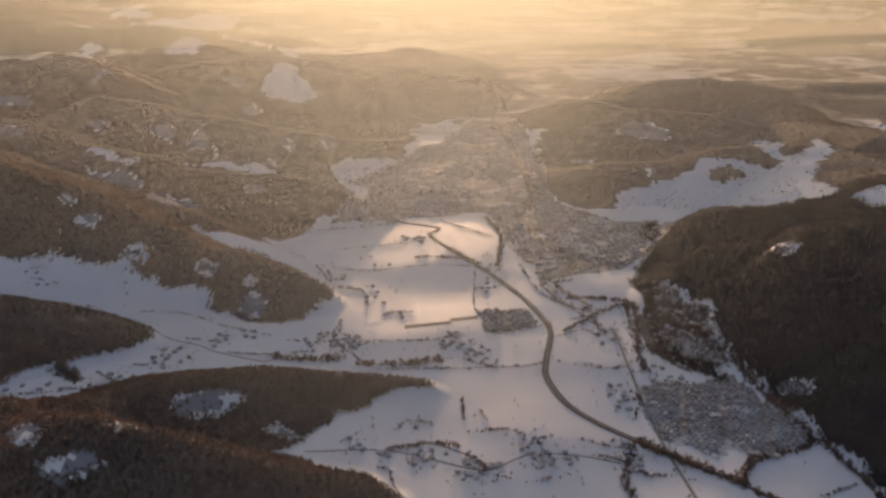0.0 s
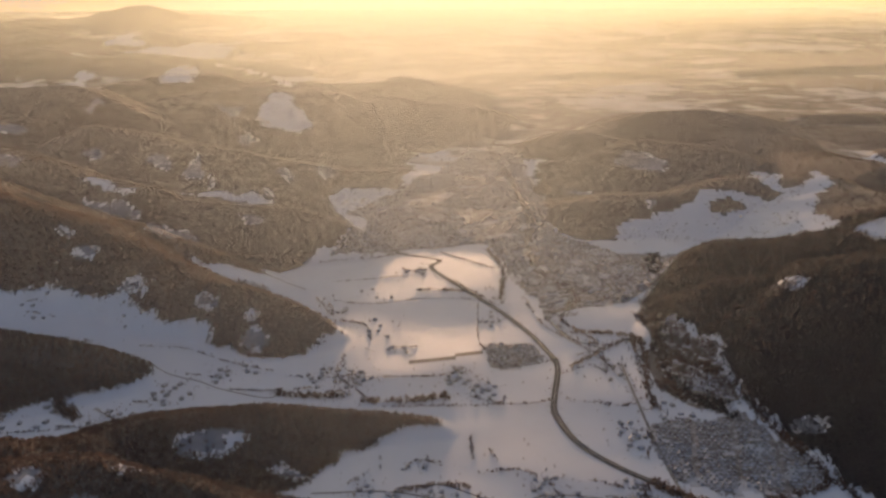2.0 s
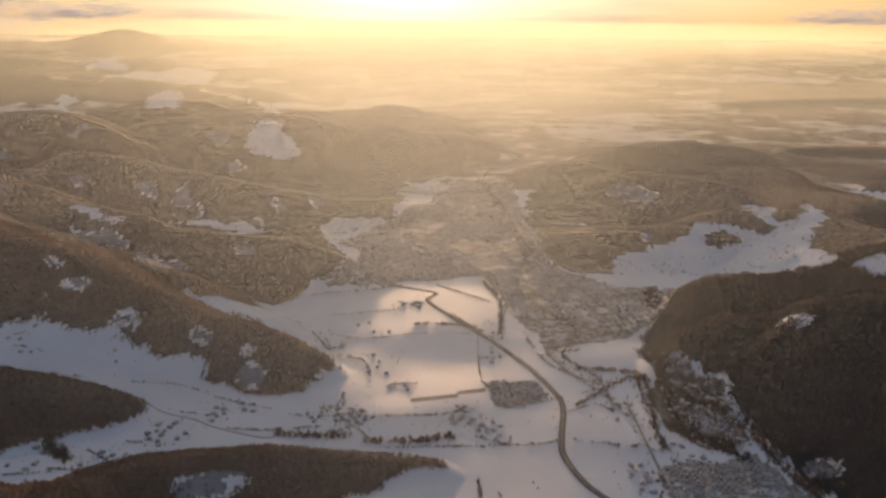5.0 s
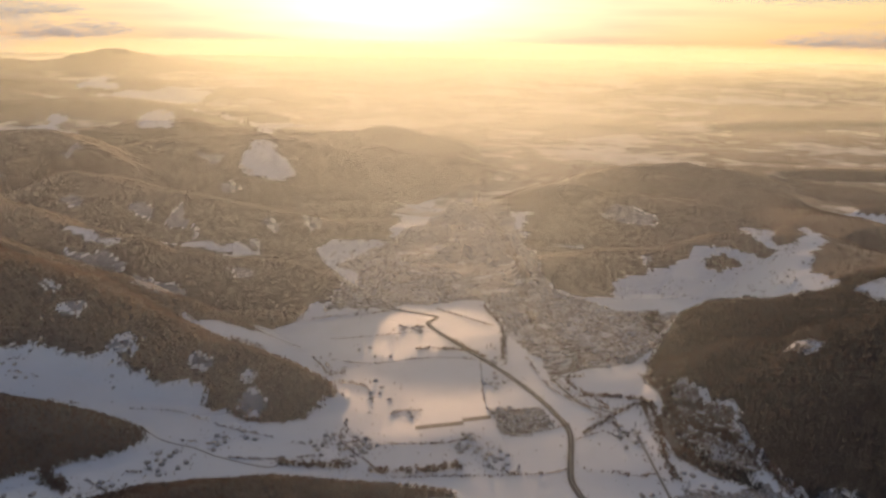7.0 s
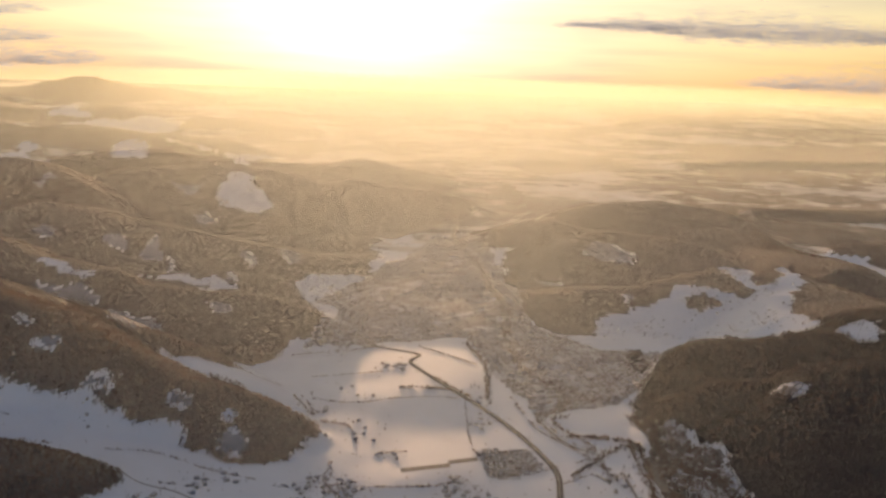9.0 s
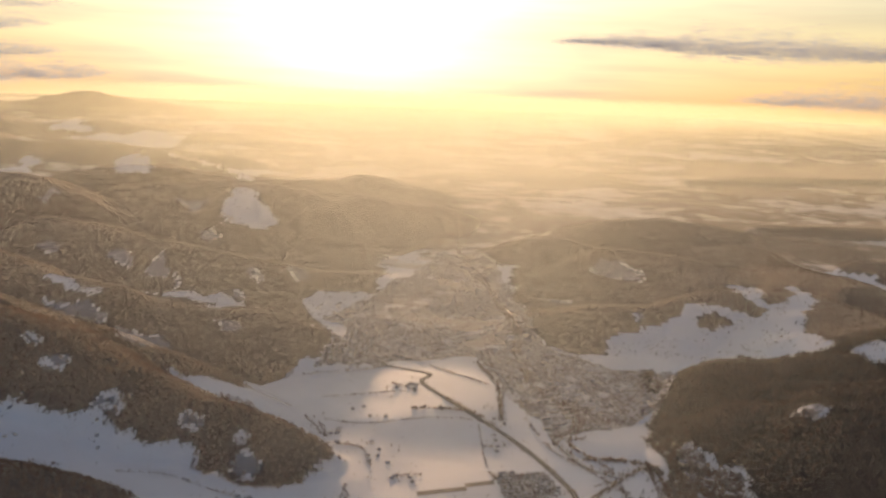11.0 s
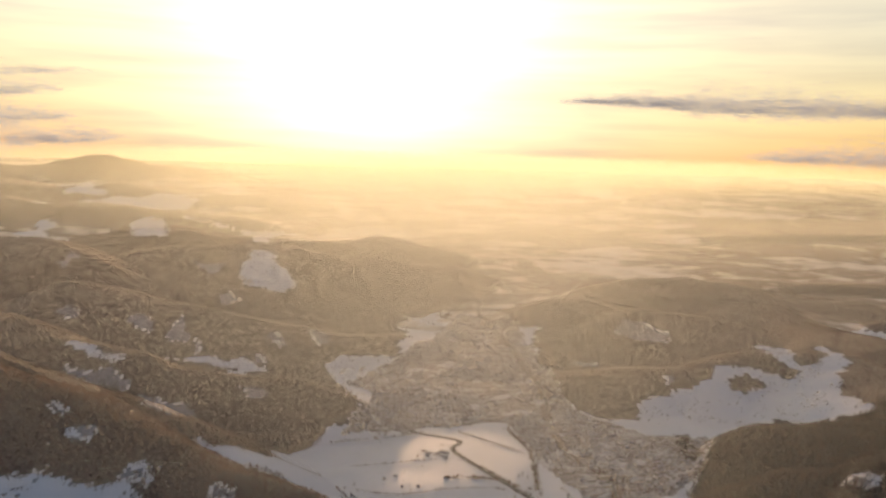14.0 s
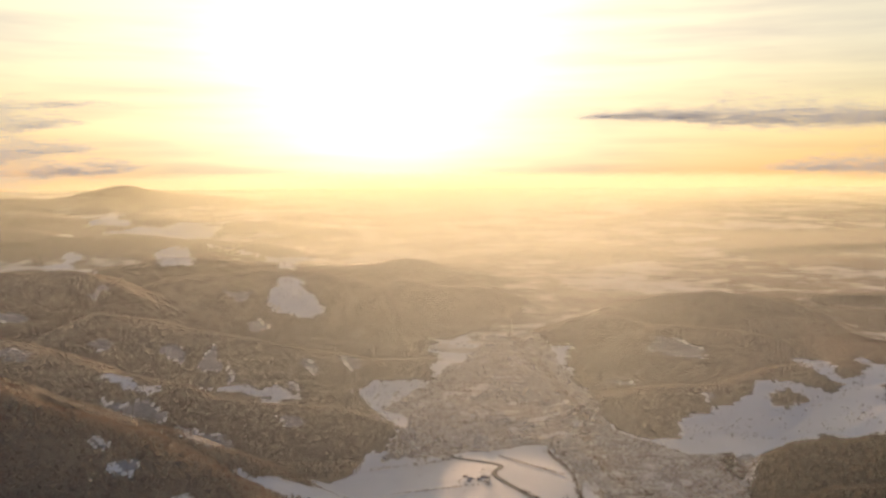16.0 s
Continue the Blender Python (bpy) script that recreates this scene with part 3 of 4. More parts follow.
settled("old_town", [(-106.5, 812.5), (-87.5, 789), (-69, 827), (-38, 903), (-1.5, 960.5), (39.5, 1101.5), (87, 1099), (103, 940), (92.5, 764.5), (105, 702.5), (138.5, 651.5), (186.5, 645.5), (173, 609.5), (137, 554), (104, 532.5), (80.5, 528), (60.5, 550.5), (50, 587), (45.5, 643), (31.5, 683), (-38.5, 664.5), (-90, 635.5), (-68.5, 695.5), (-69, 761)])
settled("west_town", [(-44, 774), (-45, 859), (-25, 918), (12, 1013), (52, 1141), (70, 1026), (33, 768), (-11, 694), (-42, 649), (-64, 647), (-64, 733)])
settled("works", [(59.5, 559.5), (87, 573.5), (84.5, 527.5), (64.5, 518)])


def hashed(i, j, seed):
    n = np.sin(i * 127.1 + j * 311.7 + seed * 74.7) * 43758.5453
    return n - np.floor(n)


def value_noise(x, y, size, seed=0):
    """Smooth noise from -1 to 1 with features of the given size."""
    x, y = x / size, y / size
    i, j = np.floor(x), np.floor(y)
    u, v = x - i, y - j
    u, v = u * u * (3 - 2 * u), v * v * (3 - 2 * v)
    a, b = hashed(i, j, seed), hashed(i + 1, j, seed)
    c, d = hashed(i, j + 1, seed), hashed(i + 1, j + 1, seed)
    return 2 * ((a * (1 - u) + b * u) * (1 - v) + (c * (1 - u) + d * u) * v) - 1


def rise(x, y):
    """How far the hills stand over the plain: ridges with a near and a far flank, gullied on their sides."""
    x, y = np.asarray(x, float), np.asarray(y, float)
    total, flank = np.zeros_like(x), np.zeros_like(x)
    wx = x + 6 * value_noise(x, y, 70, 3) + 3 * value_noise(x, y, 28, 4)
    wy = y + 6 * value_noise(x, y, 70, 5) + 3 * value_noise(x, y, 28, 6)
    for (ax, ay, az, an, af), (bx, by, bz, bn, bf) in RIDGE_SEGMENTS:
        dx, dy = bx - ax, by - ay
        s = np.clip(((wx - ax) * dx + (wy - ay) * dy) / (dx * dx + dy * dy), 0, 1)
        ox, oy = wx - ax - s * dx, wy - ay - s * dy
        d = np.hypot(ox, oy)
        top = np.maximum(az + s * (bz - az) - base_height(0, ay + s * dy), 0.6)
        side = 0.5 - 0.5 * np.clip(oy / (0.35 * d + 1.0), -1, 1)
        width = (an + s * (bn - an)) * side + (af + s * (bf - af)) * (1 - side)
        q = np.clip(d / width, 0, 1)
        h = top * (1 - q * q * (1.9 - 0.9 * q)) ** 1.15
        flank = np.where(h > total, q * (1 - q) * 4, flank)
        total = np.maximum(total, h)
    rough = value_noise(x, y, 60, 7) + 0.5 * value_noise(x, y, 25, 8) + 0.25 * value_noise(x, y, 11, 9)
    folds = 0.35 - 2 * np.abs(value_noise(x + 20 * value_noise(x, y, 60, 18), y + 14 * value_noise(x, y, 45, 22), 110, 19)) + 0.5 * value_noise(x, y, 48, 21)
    deep = 0.05 + 0.05 * np.clip((y - 600) / 300, 0, 1)
    return total * (1 + 0.025 * rough + flank * (0.04 * rough + deep * folds))


def height(x, y):
    x, y = np.asarray(x, float), np.asarray(y, float)
    return base_height(x, y) + rise(x, y) + (1.3 * value_noise(x, y, 85, 10) + 0.35 * value_noise(x, y, 31, 17)) * np.clip((1500 - y) / 400, 0, 1)


def inside(x, y, outline, wobble=0.0):
    x, y = np.asarray(x, float), np.asarray(y, float)
    reach = 3.0 * np.max(wobble) + 1.0 + (160.0 if outline[:, 1].max() > 1500 else 0.0)
    low, high = outline.min(0) - reach, outline.max(0) + reach
    found = np.zeros(x.shape, bool)
    near = (x > low[0]) & (x < high[0]) & (y > low[1]) & (y < high[1])
    if not near.any():
        return found
    x, y = x[near], y[near]
    w = wobble[near] if np.ndim(wobble) else wobble
    if np.any(w):
        x = x + 1.3 * w * value_noise(x, y, 40, 43) * np.clip((y - 500) / 200, 0, 1) + w * value_noise(x, y, 17, 11) + 0.6 * w * value_noise(x, y, 6, 12)
        y = y + w * 1.5 * value_noise(x, y, 17, 13) + 0.8 * w * value_noise(x, y, 6, 14)
        far = np.clip((y - 1500) / 500, 0, 1)
        x = x + far * (50 * value_noise(x, y, 150, 51) + 28 * value_noise(x, y, 55, 52))
        y = y + far * (70 * value_noise(x, y, 170, 53) + 30 * value_noise(x, y, 50, 54))
    hit = np.zeros(x.shape, bool)
    for (ax, ay), (bx, by) in zip(outline, np.roll(outline, -1, 0)):
        cross = (ay > y) != (by > y)
        hit ^= cross & (x < ax + (y - ay) * (bx - ax) / ((by - ay) or 1e-9))
    found[near] = hit
    return found


def wooded(x, y, up=None, wobble=2.5):
    """Where the hills carry woods: the listed areas, and all high ground but the glades."""
    up = rise(x, y) if up is None else up
    hit = (up > 6.5 + 3 * value_noise(x, y, 30, 15) + np.where(y > 1650, 9 * value_noise(x, y, 160, 16), 0)) & (y > 470)
    hit |= (up > 2.4) & (x < 12) & (y <= 470)
    wobble = wobble * (1 + np.clip(y - 500, 0, 900) / 400)
    for area in WOOD_AREAS.values():
        hit |= inside(x, y, area, wobble)
    for area in GLADE_AREAS.values():
        hit &= ~inside(x, y, area, 0.6 * wobble)
    for area in SETTLED_AREAS.values():
        hit &= ~inside(x, y, area, 2.0)
    for name, area in WOOD_AREAS.items():
        if "copse" in name:
            hit |= inside(x, y, area, 2.0)
    return hit


def mesh_object(name, verts, faces, materials, slots=None, parent=None, smooth=False):
    """An object from arrays: verts (n, 3), faces (m, 3 or 4)."""
    me = bpy.data.meshes.new(name)
    verts, faces = np.asarray(verts, np.float32), np.asarray(faces, np.int32)
    k = faces.shape[1]
    me.vertices.add(len(verts))
    me.vertices.foreach_set("co", verts.ravel())
    me.loops.add(faces.size)
    me.loops.foreach_set("vertex_index", faces.ravel())
    me.polygons.add(len(faces))
    me.polygons.foreach_set("loop_start", np.arange(0, faces.size, k, dtype=np.int32))
    if slots is not None:
        me.polygons.foreach_set("material_index", np.asarray(slots, np.int32))
    me.polygons.foreach_set("use_smooth", np.full(len(faces), smooth))
    for m in materials:
        me.materials.append(m)
    me.update(calc_edges=True)
    me.validate()
    ob = new(name, me)
    ob.parent = parent
    return ob


def steps(*spans):
    out = []
    for a, b, step in spans:
        out.append(np.arange(a, b, step))
    return np.r_[np.concatenate(out), spans[-1][1]]


OPEN_FIELDS = ("left_field", "snow_slope", "slope_east", "tongue", "dale", "town_edge", "river_meadow", "hollow", "capsnow")


def build_ground():
    xs = steps((-3400, -1800, 50), (-1800, -900, 15), (-900, -320, 7), (-320, 320, 2.5), (320, 900, 7), (900, 3400, 50))
    ys = steps((-1500, 200, 50), (200, 700, 2.2), (700, 1600, 4.5), (1600, 3200, 14), (3200, 4900, 22))
    gx, gy = np.meshgrid(xs, ys)
    z = height(gx, gy)
    verts = np.stack([gx, gy, z], -1).reshape(-1, 3)
    nx, ny = len(xs), len(ys)
    i = (np.arange(ny - 1)[:, None] * nx + np.arange(nx - 1)[None]).ravel()
    faces = np.stack([i, i + 1, i + nx + 1, i + nx], -1)
    cx, cy = verts[faces].mean(1)[:, :2].T
    slots = np.zeros(len(faces), int)
    slots[cy > 1060 + 90 * value_noise(cx, cy, 120, 20)] = 3
    for area in SETTLED_AREAS.values():
        slots[inside(cx, cy, area, 3)] = 2
    rng = np.random.default_rng(8)
    blur = np.where(cy > 640, 1.0, 0.2)
    jx, jy = cx + blur * rng.normal(size=cx.size), cy + blur * rng.normal(size=cx.size)
    high = wooded(jx, jy)
    for dx, dy in ((2.5, 0), (-2.5, 0), (0, 2.5), (0, -2.5)):
        near = high & (cy < 640) & (np.abs(cx) < 420)
        high[near] = wooded(cx[near] + dx, cy[near] + dy)
    # far woods and the right-hand hill get the floors with shade painted in
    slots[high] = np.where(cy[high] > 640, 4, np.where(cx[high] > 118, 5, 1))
    for name, area in GLADE_AREAS.items():
        slots[inside(cx, cy, area, 9.0) & (slots == 3)] = 0
        # small glades take the snow with shade painted in
        if name not in OPEN_FIELDS and not name[1].isdigit():
            slots[inside(cx, cy, area, 5.0) & ~high] = 6
    ob = mesh_object("ground", verts, faces, [SNOW, FLOOR, SETTLED_GROUND, LOWLAND, FAR_SHADED_FLOOR, SHADED_HILL_FLOOR, SHADED_SNOW], slots, smooth=True)
    tagged(ob, "snow-covered valley floor and wooded winter hills", "ground", kind="structure")


build_ground()


# ---- woods ----
def crown_template(rng, clumps, height_m, width, fir):
    """A small tree as loose clump faces round a stem: triangles (n, 3, 3)."""
    tris = []
    for k in range(3):
        a, b = 2.1 * k, 2.1 * (k + 1)
        r = 0.05 * width
        tris.append([(r * math.cos(a), r * math.sin(a), -0.4), (r * math.cos(b), r * math.sin(b), -0.4), (0, 0, height_m * 0.8)])
    for k in range(clumps):
        h = (k + rng.random()) / clumps
        reach = width * 0.5 * ((1.05 - h) if fir else math.sin(math.pi * min(1, 0.18 + 0.8 * h)) ** 0.7)
        a = rng.random() * 6.283
        c = np.array([0.55 * reach * math.cos(a), 0.55 * reach * math.sin(a), height_m * (0.12 + 0.88 * h)])
        size = 0.35 * width * (1.1 - 0.4 * h) + 0.12
        p = c + (rng.random((3, 3)) - 0.5) * 2 * size * np.array([1, 1, 0.9 if fir else 1.1])
        tris.append(p)
    return np.array(tris)


def scatter(name, x, y, templates, size, materials, rng, sink=0.1):
    """One mesh of many small trees."""
    z = height(x, y) - sink
    pick = rng.integers(0, len(templates), len(x))
    turn, scale = rng.random(len(x)) * 6.283, size * (0.55 + 0.9 * rng.random(len(x)) ** 1.4)
    parts_v, parts_m = [], []
    for k, (tris, slot) in enumerate(templates):
        sel = pick == k
        if not sel.any():
            continue
        c, s = np.cos(turn[sel])[:, None, None], np.sin(turn[sel])[:, None, None]
        sc = scale[sel][:, None, None]
        tx = (tris[None, :, :, 0] * c - tris[None, :, :, 1] * s) * sc + x[sel][:, None, None]
        ty = (tris[None, :, :, 0] * s + tris[None, :, :, 1] * c) * sc + y[sel][:, None, None]
        tz = tris[None, :, :, 2] * sc + z[sel][:, None, None]
        parts_v.append(np.stack([tx, ty, tz], -1).reshape(-1, 3))
        parts_m.append(np.full(sel.sum() * len(tris), slot))
    v = np.concatenate(parts_v)
    return mesh_object(name, v, np.arange(len(v)).reshape(-1, 3), materials, np.concatenate(parts_m))


RNG = np.random.default_rng(5)
BARE = [(crown_template(RNG, 13, 2.5, 2.3, False), 0) for _ in range(5)]
CONIFER = [(crown_template(RNG, 11, 3.1, 1.7, True), 1) for _ in range(3)]
FAR_BARE = [(crown_template(RNG, 7, 2.2, 3.4, False), 0) for _ in range(4)]
FAR_CONIFER = [(crown_template(RNG, 6, 2.6, 2.8, True), 1) for _ in range(2)]


def plant(x0, x1, y0, y1, spacing, rng):
    x, y = np.meshgrid(np.arange(x0, x1, spacing), np.arange(y0, y1, spacing))
    x = x.ravel() + (rng.random(x.size) - 0.5) * spacing * 1.3
    y = y.ravel() + (rng.random(y.size) - 0.5) * spacing * 1.3
    blur = np.where(y > 640, 1.6, 0.4)
    keep = wooded(x + blur * rng.normal(size=x.size), y + blur * rng.normal(size=x.size))
    stray = rng.random(len(x)) < np.where(y > 640, 0.06 + 0.3 * (value_noise(x, y, 22, 44) > 0.2), 0.05)
    for name, area in GLADE_AREAS.items():
        if "thin" in name:
            keep |= (rng.random(len(x)) < 0.68) & inside(x, y, area, 7.0)
        keep |= stray & inside(x, y, area, 4.0) & (np.ptp(area[:, 0]) < np.where(y > 640, 400, 110))
    keep &= (rng.random(len(x)) < 0.95) & (np.abs(x) < 0.62 * y + 60)
    return x[keep], y[keep]


def build_woods():
    spans = [
        (-330, 120, 190, 335, 1.1, 0.6, BARE * 3 + CONIFER, [TWIG, FIR], "bare brown winter wood on the near foreground hill"),
        (-330, 120, 335, 420, 1.15, 0.6, BARE * 3 + CONIFER, [TWIG, FIR], "bare brown winter wood on a long low spur"),
        # shade by colour: bare crowns on this hill take the near-black conifer tone
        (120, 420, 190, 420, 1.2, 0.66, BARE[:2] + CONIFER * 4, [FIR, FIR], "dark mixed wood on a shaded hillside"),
        (120, 480, 420, 640, 1.5, 0.7, BARE + CONIFER * 4, [SHADED_HILL_TWIG, FIR], "dark winter wood on a hill crest above the town"),
        (-460, 60, 420, 640, 1.6, 0.68, BARE * 3 + CONIFER, [TWIG, FIR], "bare brown winter wood on a ridge running down to the valley"),
        (-620, 0, 640, 860, 2.1, 0.5, FAR_BARE * 3 + FAR_CONIFER, [FAR_SHADED_TWIG, FAR_SHADED_FIR], "winter woods on hills behind the ridge"),
        (60, 900, 640, 1420, 2.7, 0.55, FAR_BARE * 3 + FAR_CONIFER, [FAR_SHADED_TWIG, FAR_SHADED_FIR], "winter woods on rounded hills beyond the town"),
        (-900, 120, 860, 1600, 3.0, 0.6, FAR_BARE * 3 + FAR_CONIFER, [FAR_SHADED_TWIG, FAR_SHADED_FIR], "winter woods on the long ridge behind the town"),
    ]
    for x0, x1, y0, y1, spacing, size, mix, mats, label in spans:
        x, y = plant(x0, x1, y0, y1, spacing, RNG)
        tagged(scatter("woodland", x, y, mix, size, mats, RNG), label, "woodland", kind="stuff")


build_woods()


# ---- roads, railway, river ----
def smoothed(line, step):
    """A rounded line through the points, in even steps."""
    p = np.vstack([2 * line[0] - line[1], line, 2 * line[-1] - line[-2]])
    out = []
    for a, b, c, d in zip(p, p[1:], p[2:], p[3:]):
        n = max(2, int(np.hypot(*(c - b)) / step))
        u = (np.arange(n) / n)[:, None]
        out.append(0.5 * (2 * b + (c - a) * u + (2 * a - 5 * b + 4 * c - d) * u**2 + (3 * b - a - 3 * c + d) * u**3))
    return np.vstack(out + [line[-1:]])


def aside(line, off):
    along = np.gradient(line, axis=0)
    along /= np.hypot(*along.T)[:, None]
    return line + off * np.stack([along[:, 1], -along[:, 0]], -1)


def strip(name, line, off, width, lift, mat, thick=0.25, parent=None):
    """A ribbon with sides along a line, lying on the ground."""
    l, r = aside(line, off - width / 2), aside(line, off + width / 2)
    z = np.maximum(height(*l.T), height(*r.T)) + lift
    n = len(line)
    v = np.vstack([np.c_[l, z], np.c_[r, z], np.c_[l, z - thick - lift], np.c_[r, z - thick - lift]])
    i = np.arange(n - 1)
    top = np.stack([i, i + n, i + n + 1, i + 1], -1)
    left = np.stack([i, i + 1, i + 2 * n + 1, i + 2 * n], -1)
    right = np.stack([i + n, i + 3 * n, i + 3 * n + 1, i + n + 1], -1)
    return mesh_object(name, v, np.vstack([top, left, right]), [mat], parent=parent)


def build_routes():
    line = smoothed(ROUTES["road"], 3.0)
    road = tagged(strip("road", line, 0, 3.3, 0.25, VERGE), "dual carriageway on a brown scrubby embankment", "road", kind="structure")
    strip("carriageway", line, -0.75, 1.0, 0.32, ASPHALT, parent=road)
    strip("carriageway", line, 0.75, 1.0, 0.32, ASPHALT, parent=road)
    strip("median", line, 0, 0.4, 0.42, GRAVEL, parent=road)
    line = smoothed(ROUTES["railway"], 3.0)
    rail = tagged(strip("railway", line, 0, 1.4, 0.2, GRAVEL), "straight railway line on a pale ballast bed", "railway", kind="structure")
    for off in (-0.45, -0.2, 0.2, 0.45):
        strip("rail", line, off, 0.06, 0.26, ASPHALT, parent=rail)
    for name in ("lane", "lane_b", "lane_c", "wood_track", "edge_track"):
        tagged(strip("lane", smoothed(ROUTES[name], 2.5), 0, 0.8, 0.12, TILLED), "narrow country lane across the snow", "lane", kind="structure")
    river = tagged(strip("river", smoothed(ROUTES["river"], 4.0), 0, 1.3, 0.1, WATER), "open dark river winding through the town", "river", kind="structure")
    tagged(strip("river", smoothed(ROUTES["stream"], 3.0), 0, 1.6, 0.08, WATER), "dark stream between wooded banks", "stream", kind="structure")
    for name, area in PLOT_AREAS.items():
        c = area
        z = height(*c.T) + 0.15
        v = np.vstack([np.c_[c, z], np.c_[c, z - 0.6]])
        f = [(0, 1, 2, 3), (0, 4, 5, 1), (1, 5, 6, 2), (2, 6, 7, 3), (3, 7, 4, 0)]
        tagged(mesh_object("field_plot", v, f, [TILLED]), "long strip of bare brown earth in the snow", "field", kind="structure")


build_routes()


# ---- hedges, banks and single trees ----
def along(line, spacing, spread, rng):
    p = smoothed(np.asarray(line, float), spacing)
    grown = value_noise(p[:, 0], p[:, 1], 7, 47) + 0.5 * value_noise(p[:, 0], p[:, 1], 2.6, 48)
    p = p[rng.random(len(p)) < 0.75 + 0.55 * grown]
    return p + rng.normal(0, 0.55, p.shape) * spread


def build_hedges():
    thick = {"h1": 2.4, "h2": 2.8, "h6": 2.0, "h16": 1.8, "h17": 1.5, "h18": 1.6, "h8": 1.6, "h25": 1.8, "h15": 1.3, "h9": 1.6, "h24": 1.4, "h22": 0.5, "h39": 2.2, "h38": 1.1, "h44": 0.5, "h43": 0.4}
    for name, line in HEDGE_LINES.items():
        w = thick.get(name, 0.8)
        p = np.vstack([along(line, 0.9, w, RNG) for _ in range(1 + int(w * 1.8))])
        ob = scatter("hedgerow", p[:, 0], p[:, 1], BARE * 4 + CONIFER[:1], 0.42 if w < 1.2 else 0.55 if w < 2.2 else 0.75, [TWIG, FIR], RNG)
        tagged(ob, "row of bare brown trees and scrub along a snowy field", "hedge", kind="stuff")
    for name, w, n, size in (("stream", 2.4, 6, 0.75), ("stream_b", 2.0, 5, 0.7), ("wood_track", 2.6, 5, 0.7), ("edge_track", 1.6, 4, 0.7), ("railway", 2.2, 2, 0.5), ("river", 2.6, 4, 0.6), ("road", 2.4, 3, 0.3)):
        p = np.vstack([along(ROUTES[name], 0.9, w, RNG) for _ in range(n)])
        if name in ("river", "railway", "road"):
            mid = smoothed(ROUTES[name], 0.9)
            gap = np.array([np.hypot(*(mid - q).T).min() for q in p])
            p = p[gap > {"river": 1.2, "railway": 1.3, "road": 1.5}[name]]
        ob = scatter("bank_trees", p[:, 0], p[:, 1], BARE * 4 + CONIFER[:1], size, [TWIG, FIR], RNG)
        tagged(ob, "bare brown trees crowding a bank", "trees", kind="stuff")


build_hedges()


def single_model(kind):
    """A tree by itself, 1 m high: trunk, limbs and a ragged crown of many small sprays."""
    rng = np.random.default_rng(3 if kind == "conifer" else 4)
    fir = kind == "conifer"
    root = new(kind)
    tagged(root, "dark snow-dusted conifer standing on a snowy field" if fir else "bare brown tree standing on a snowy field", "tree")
    ring = [(math.cos(a), math.sin(a)) for a in np.arange(6) * math.pi / 3]
    tv, tf = [], []
    for z, r in ((-0.08, 0.035), (0.35, 0.024), (0.95 if fir else 0.7, 0.006)):
        tv += [(r * c, r * s, z) for c, s in ring]
    for k in range(2):
        tf += [(k * 6 + i, k * 6 + (i + 1) % 6, k * 6 + 6 + (i + 1) % 6, k * 6 + 6 + i) for i in range(6)]
    part("trunk", tv, tf, BARK, root)
    if not fir:
        for k in range(5):
            a, z = k * 1.26 + rng.random(), 0.28 + 0.07 * k
            e = np.array([0.24 * math.cos(a), 0.24 * math.sin(a), z + 0.28])
            s = np.array([0, 0, z])
            lv = [s + (0.012, 0, 0), s + (-0.006, 0.01, 0), s + (-0.006, -0.01, 0), e]
            part("limb", lv, [(0, 1, 3), (1, 2, 3), (2, 0, 3)], BARK, root)
    cv, cf = [], []
    for k in range(170 if fir else 150):
        h = rng.random() ** (1.25 if fir else 0.9)
        reach = 0.21 * (1.06 - h) + 0.015 if fir else 0.33 * math.sin(math.pi * min(1, 0.12 + 0.86 * h)) ** 0.7
        a, q = rng.random() * 6.283, reach * (0.35 + 0.65 * rng.random())
        c = np.array([q * math.cos(a), q * math.sin(a), (0.1 if fir else 0.28) + (0.9 if fir else 0.72) * h])
        size = 0.055 * (1.2 - 0.6 * h)
        p = c + (rng.random((3, 3)) - 0.5) * 2 * size * np.array([1.2, 1.2, 0.7 if fir else 1.2])
        cf.append((len(cv), len(cv) + 1, len(cv) + 2))
        cv += list(p)
    part("crown", cv, cf, FIR if fir else TWIG, root)
    return root


def part(name, verts, faces, mat, parent, label=""):
    me = bpy.data.meshes.new(name)
    me.from_pydata([tuple(v) for v in verts], [], faces)
    me.materials.append(mat)
    ob = new(name, me)
    ob.parent = parent
    return tagged(ob, label)


TREE_MODELS = {kind: single_model(kind) for kind in ("conifer", "bare_tree")}


def single_tree(kind, x, y, tall):
    ob = copy_thing(TREE_MODELS[kind], pose(x, y, float(height(x, y)), 0, 0, (x * 37 + y * 11) % 360))
    ob.scale = (tall, tall, tall)
    tagged(ob, group="single field trees")


single_tree("conifer", 88.8, 473.6, 3.2)
single_tree("conifer", 93.2, 467.4, 3.4)
single_tree("conifer", 97.2, 470.7, 3)
single_tree("conifer", 103.4, 473.2, 3.8)
single_tree("conifer", 104.9, 468.8, 4.2)
single_tree("conifer", 104.4, 459.5, 3.8)
single_tree("conifer", 97.3, 445.1, 3.6)
single_tree("conifer", 97.5, 436.6, 3.4)
single_tree("conifer", 93.8, 439, 3.2)
single_tree("conifer", 99.4, 419.6, 2.8)
single_tree("conifer", 100, 411.2, 2.8)
single_tree("conifer", 102, 410.5, 2.8)
single_tree("conifer", 88.2, 452.5, 2.6)
single_tree("conifer", 103.2, 447.3, 3)
single_tree("conifer", 102.5, 380.3, 3)
single_tree("conifer", 106.7, 383.8, 3.2)
single_tree("conifer", 118.2, 381.1, 3.2)
single_tree("conifer", 131.5, 383.3, 3.2)
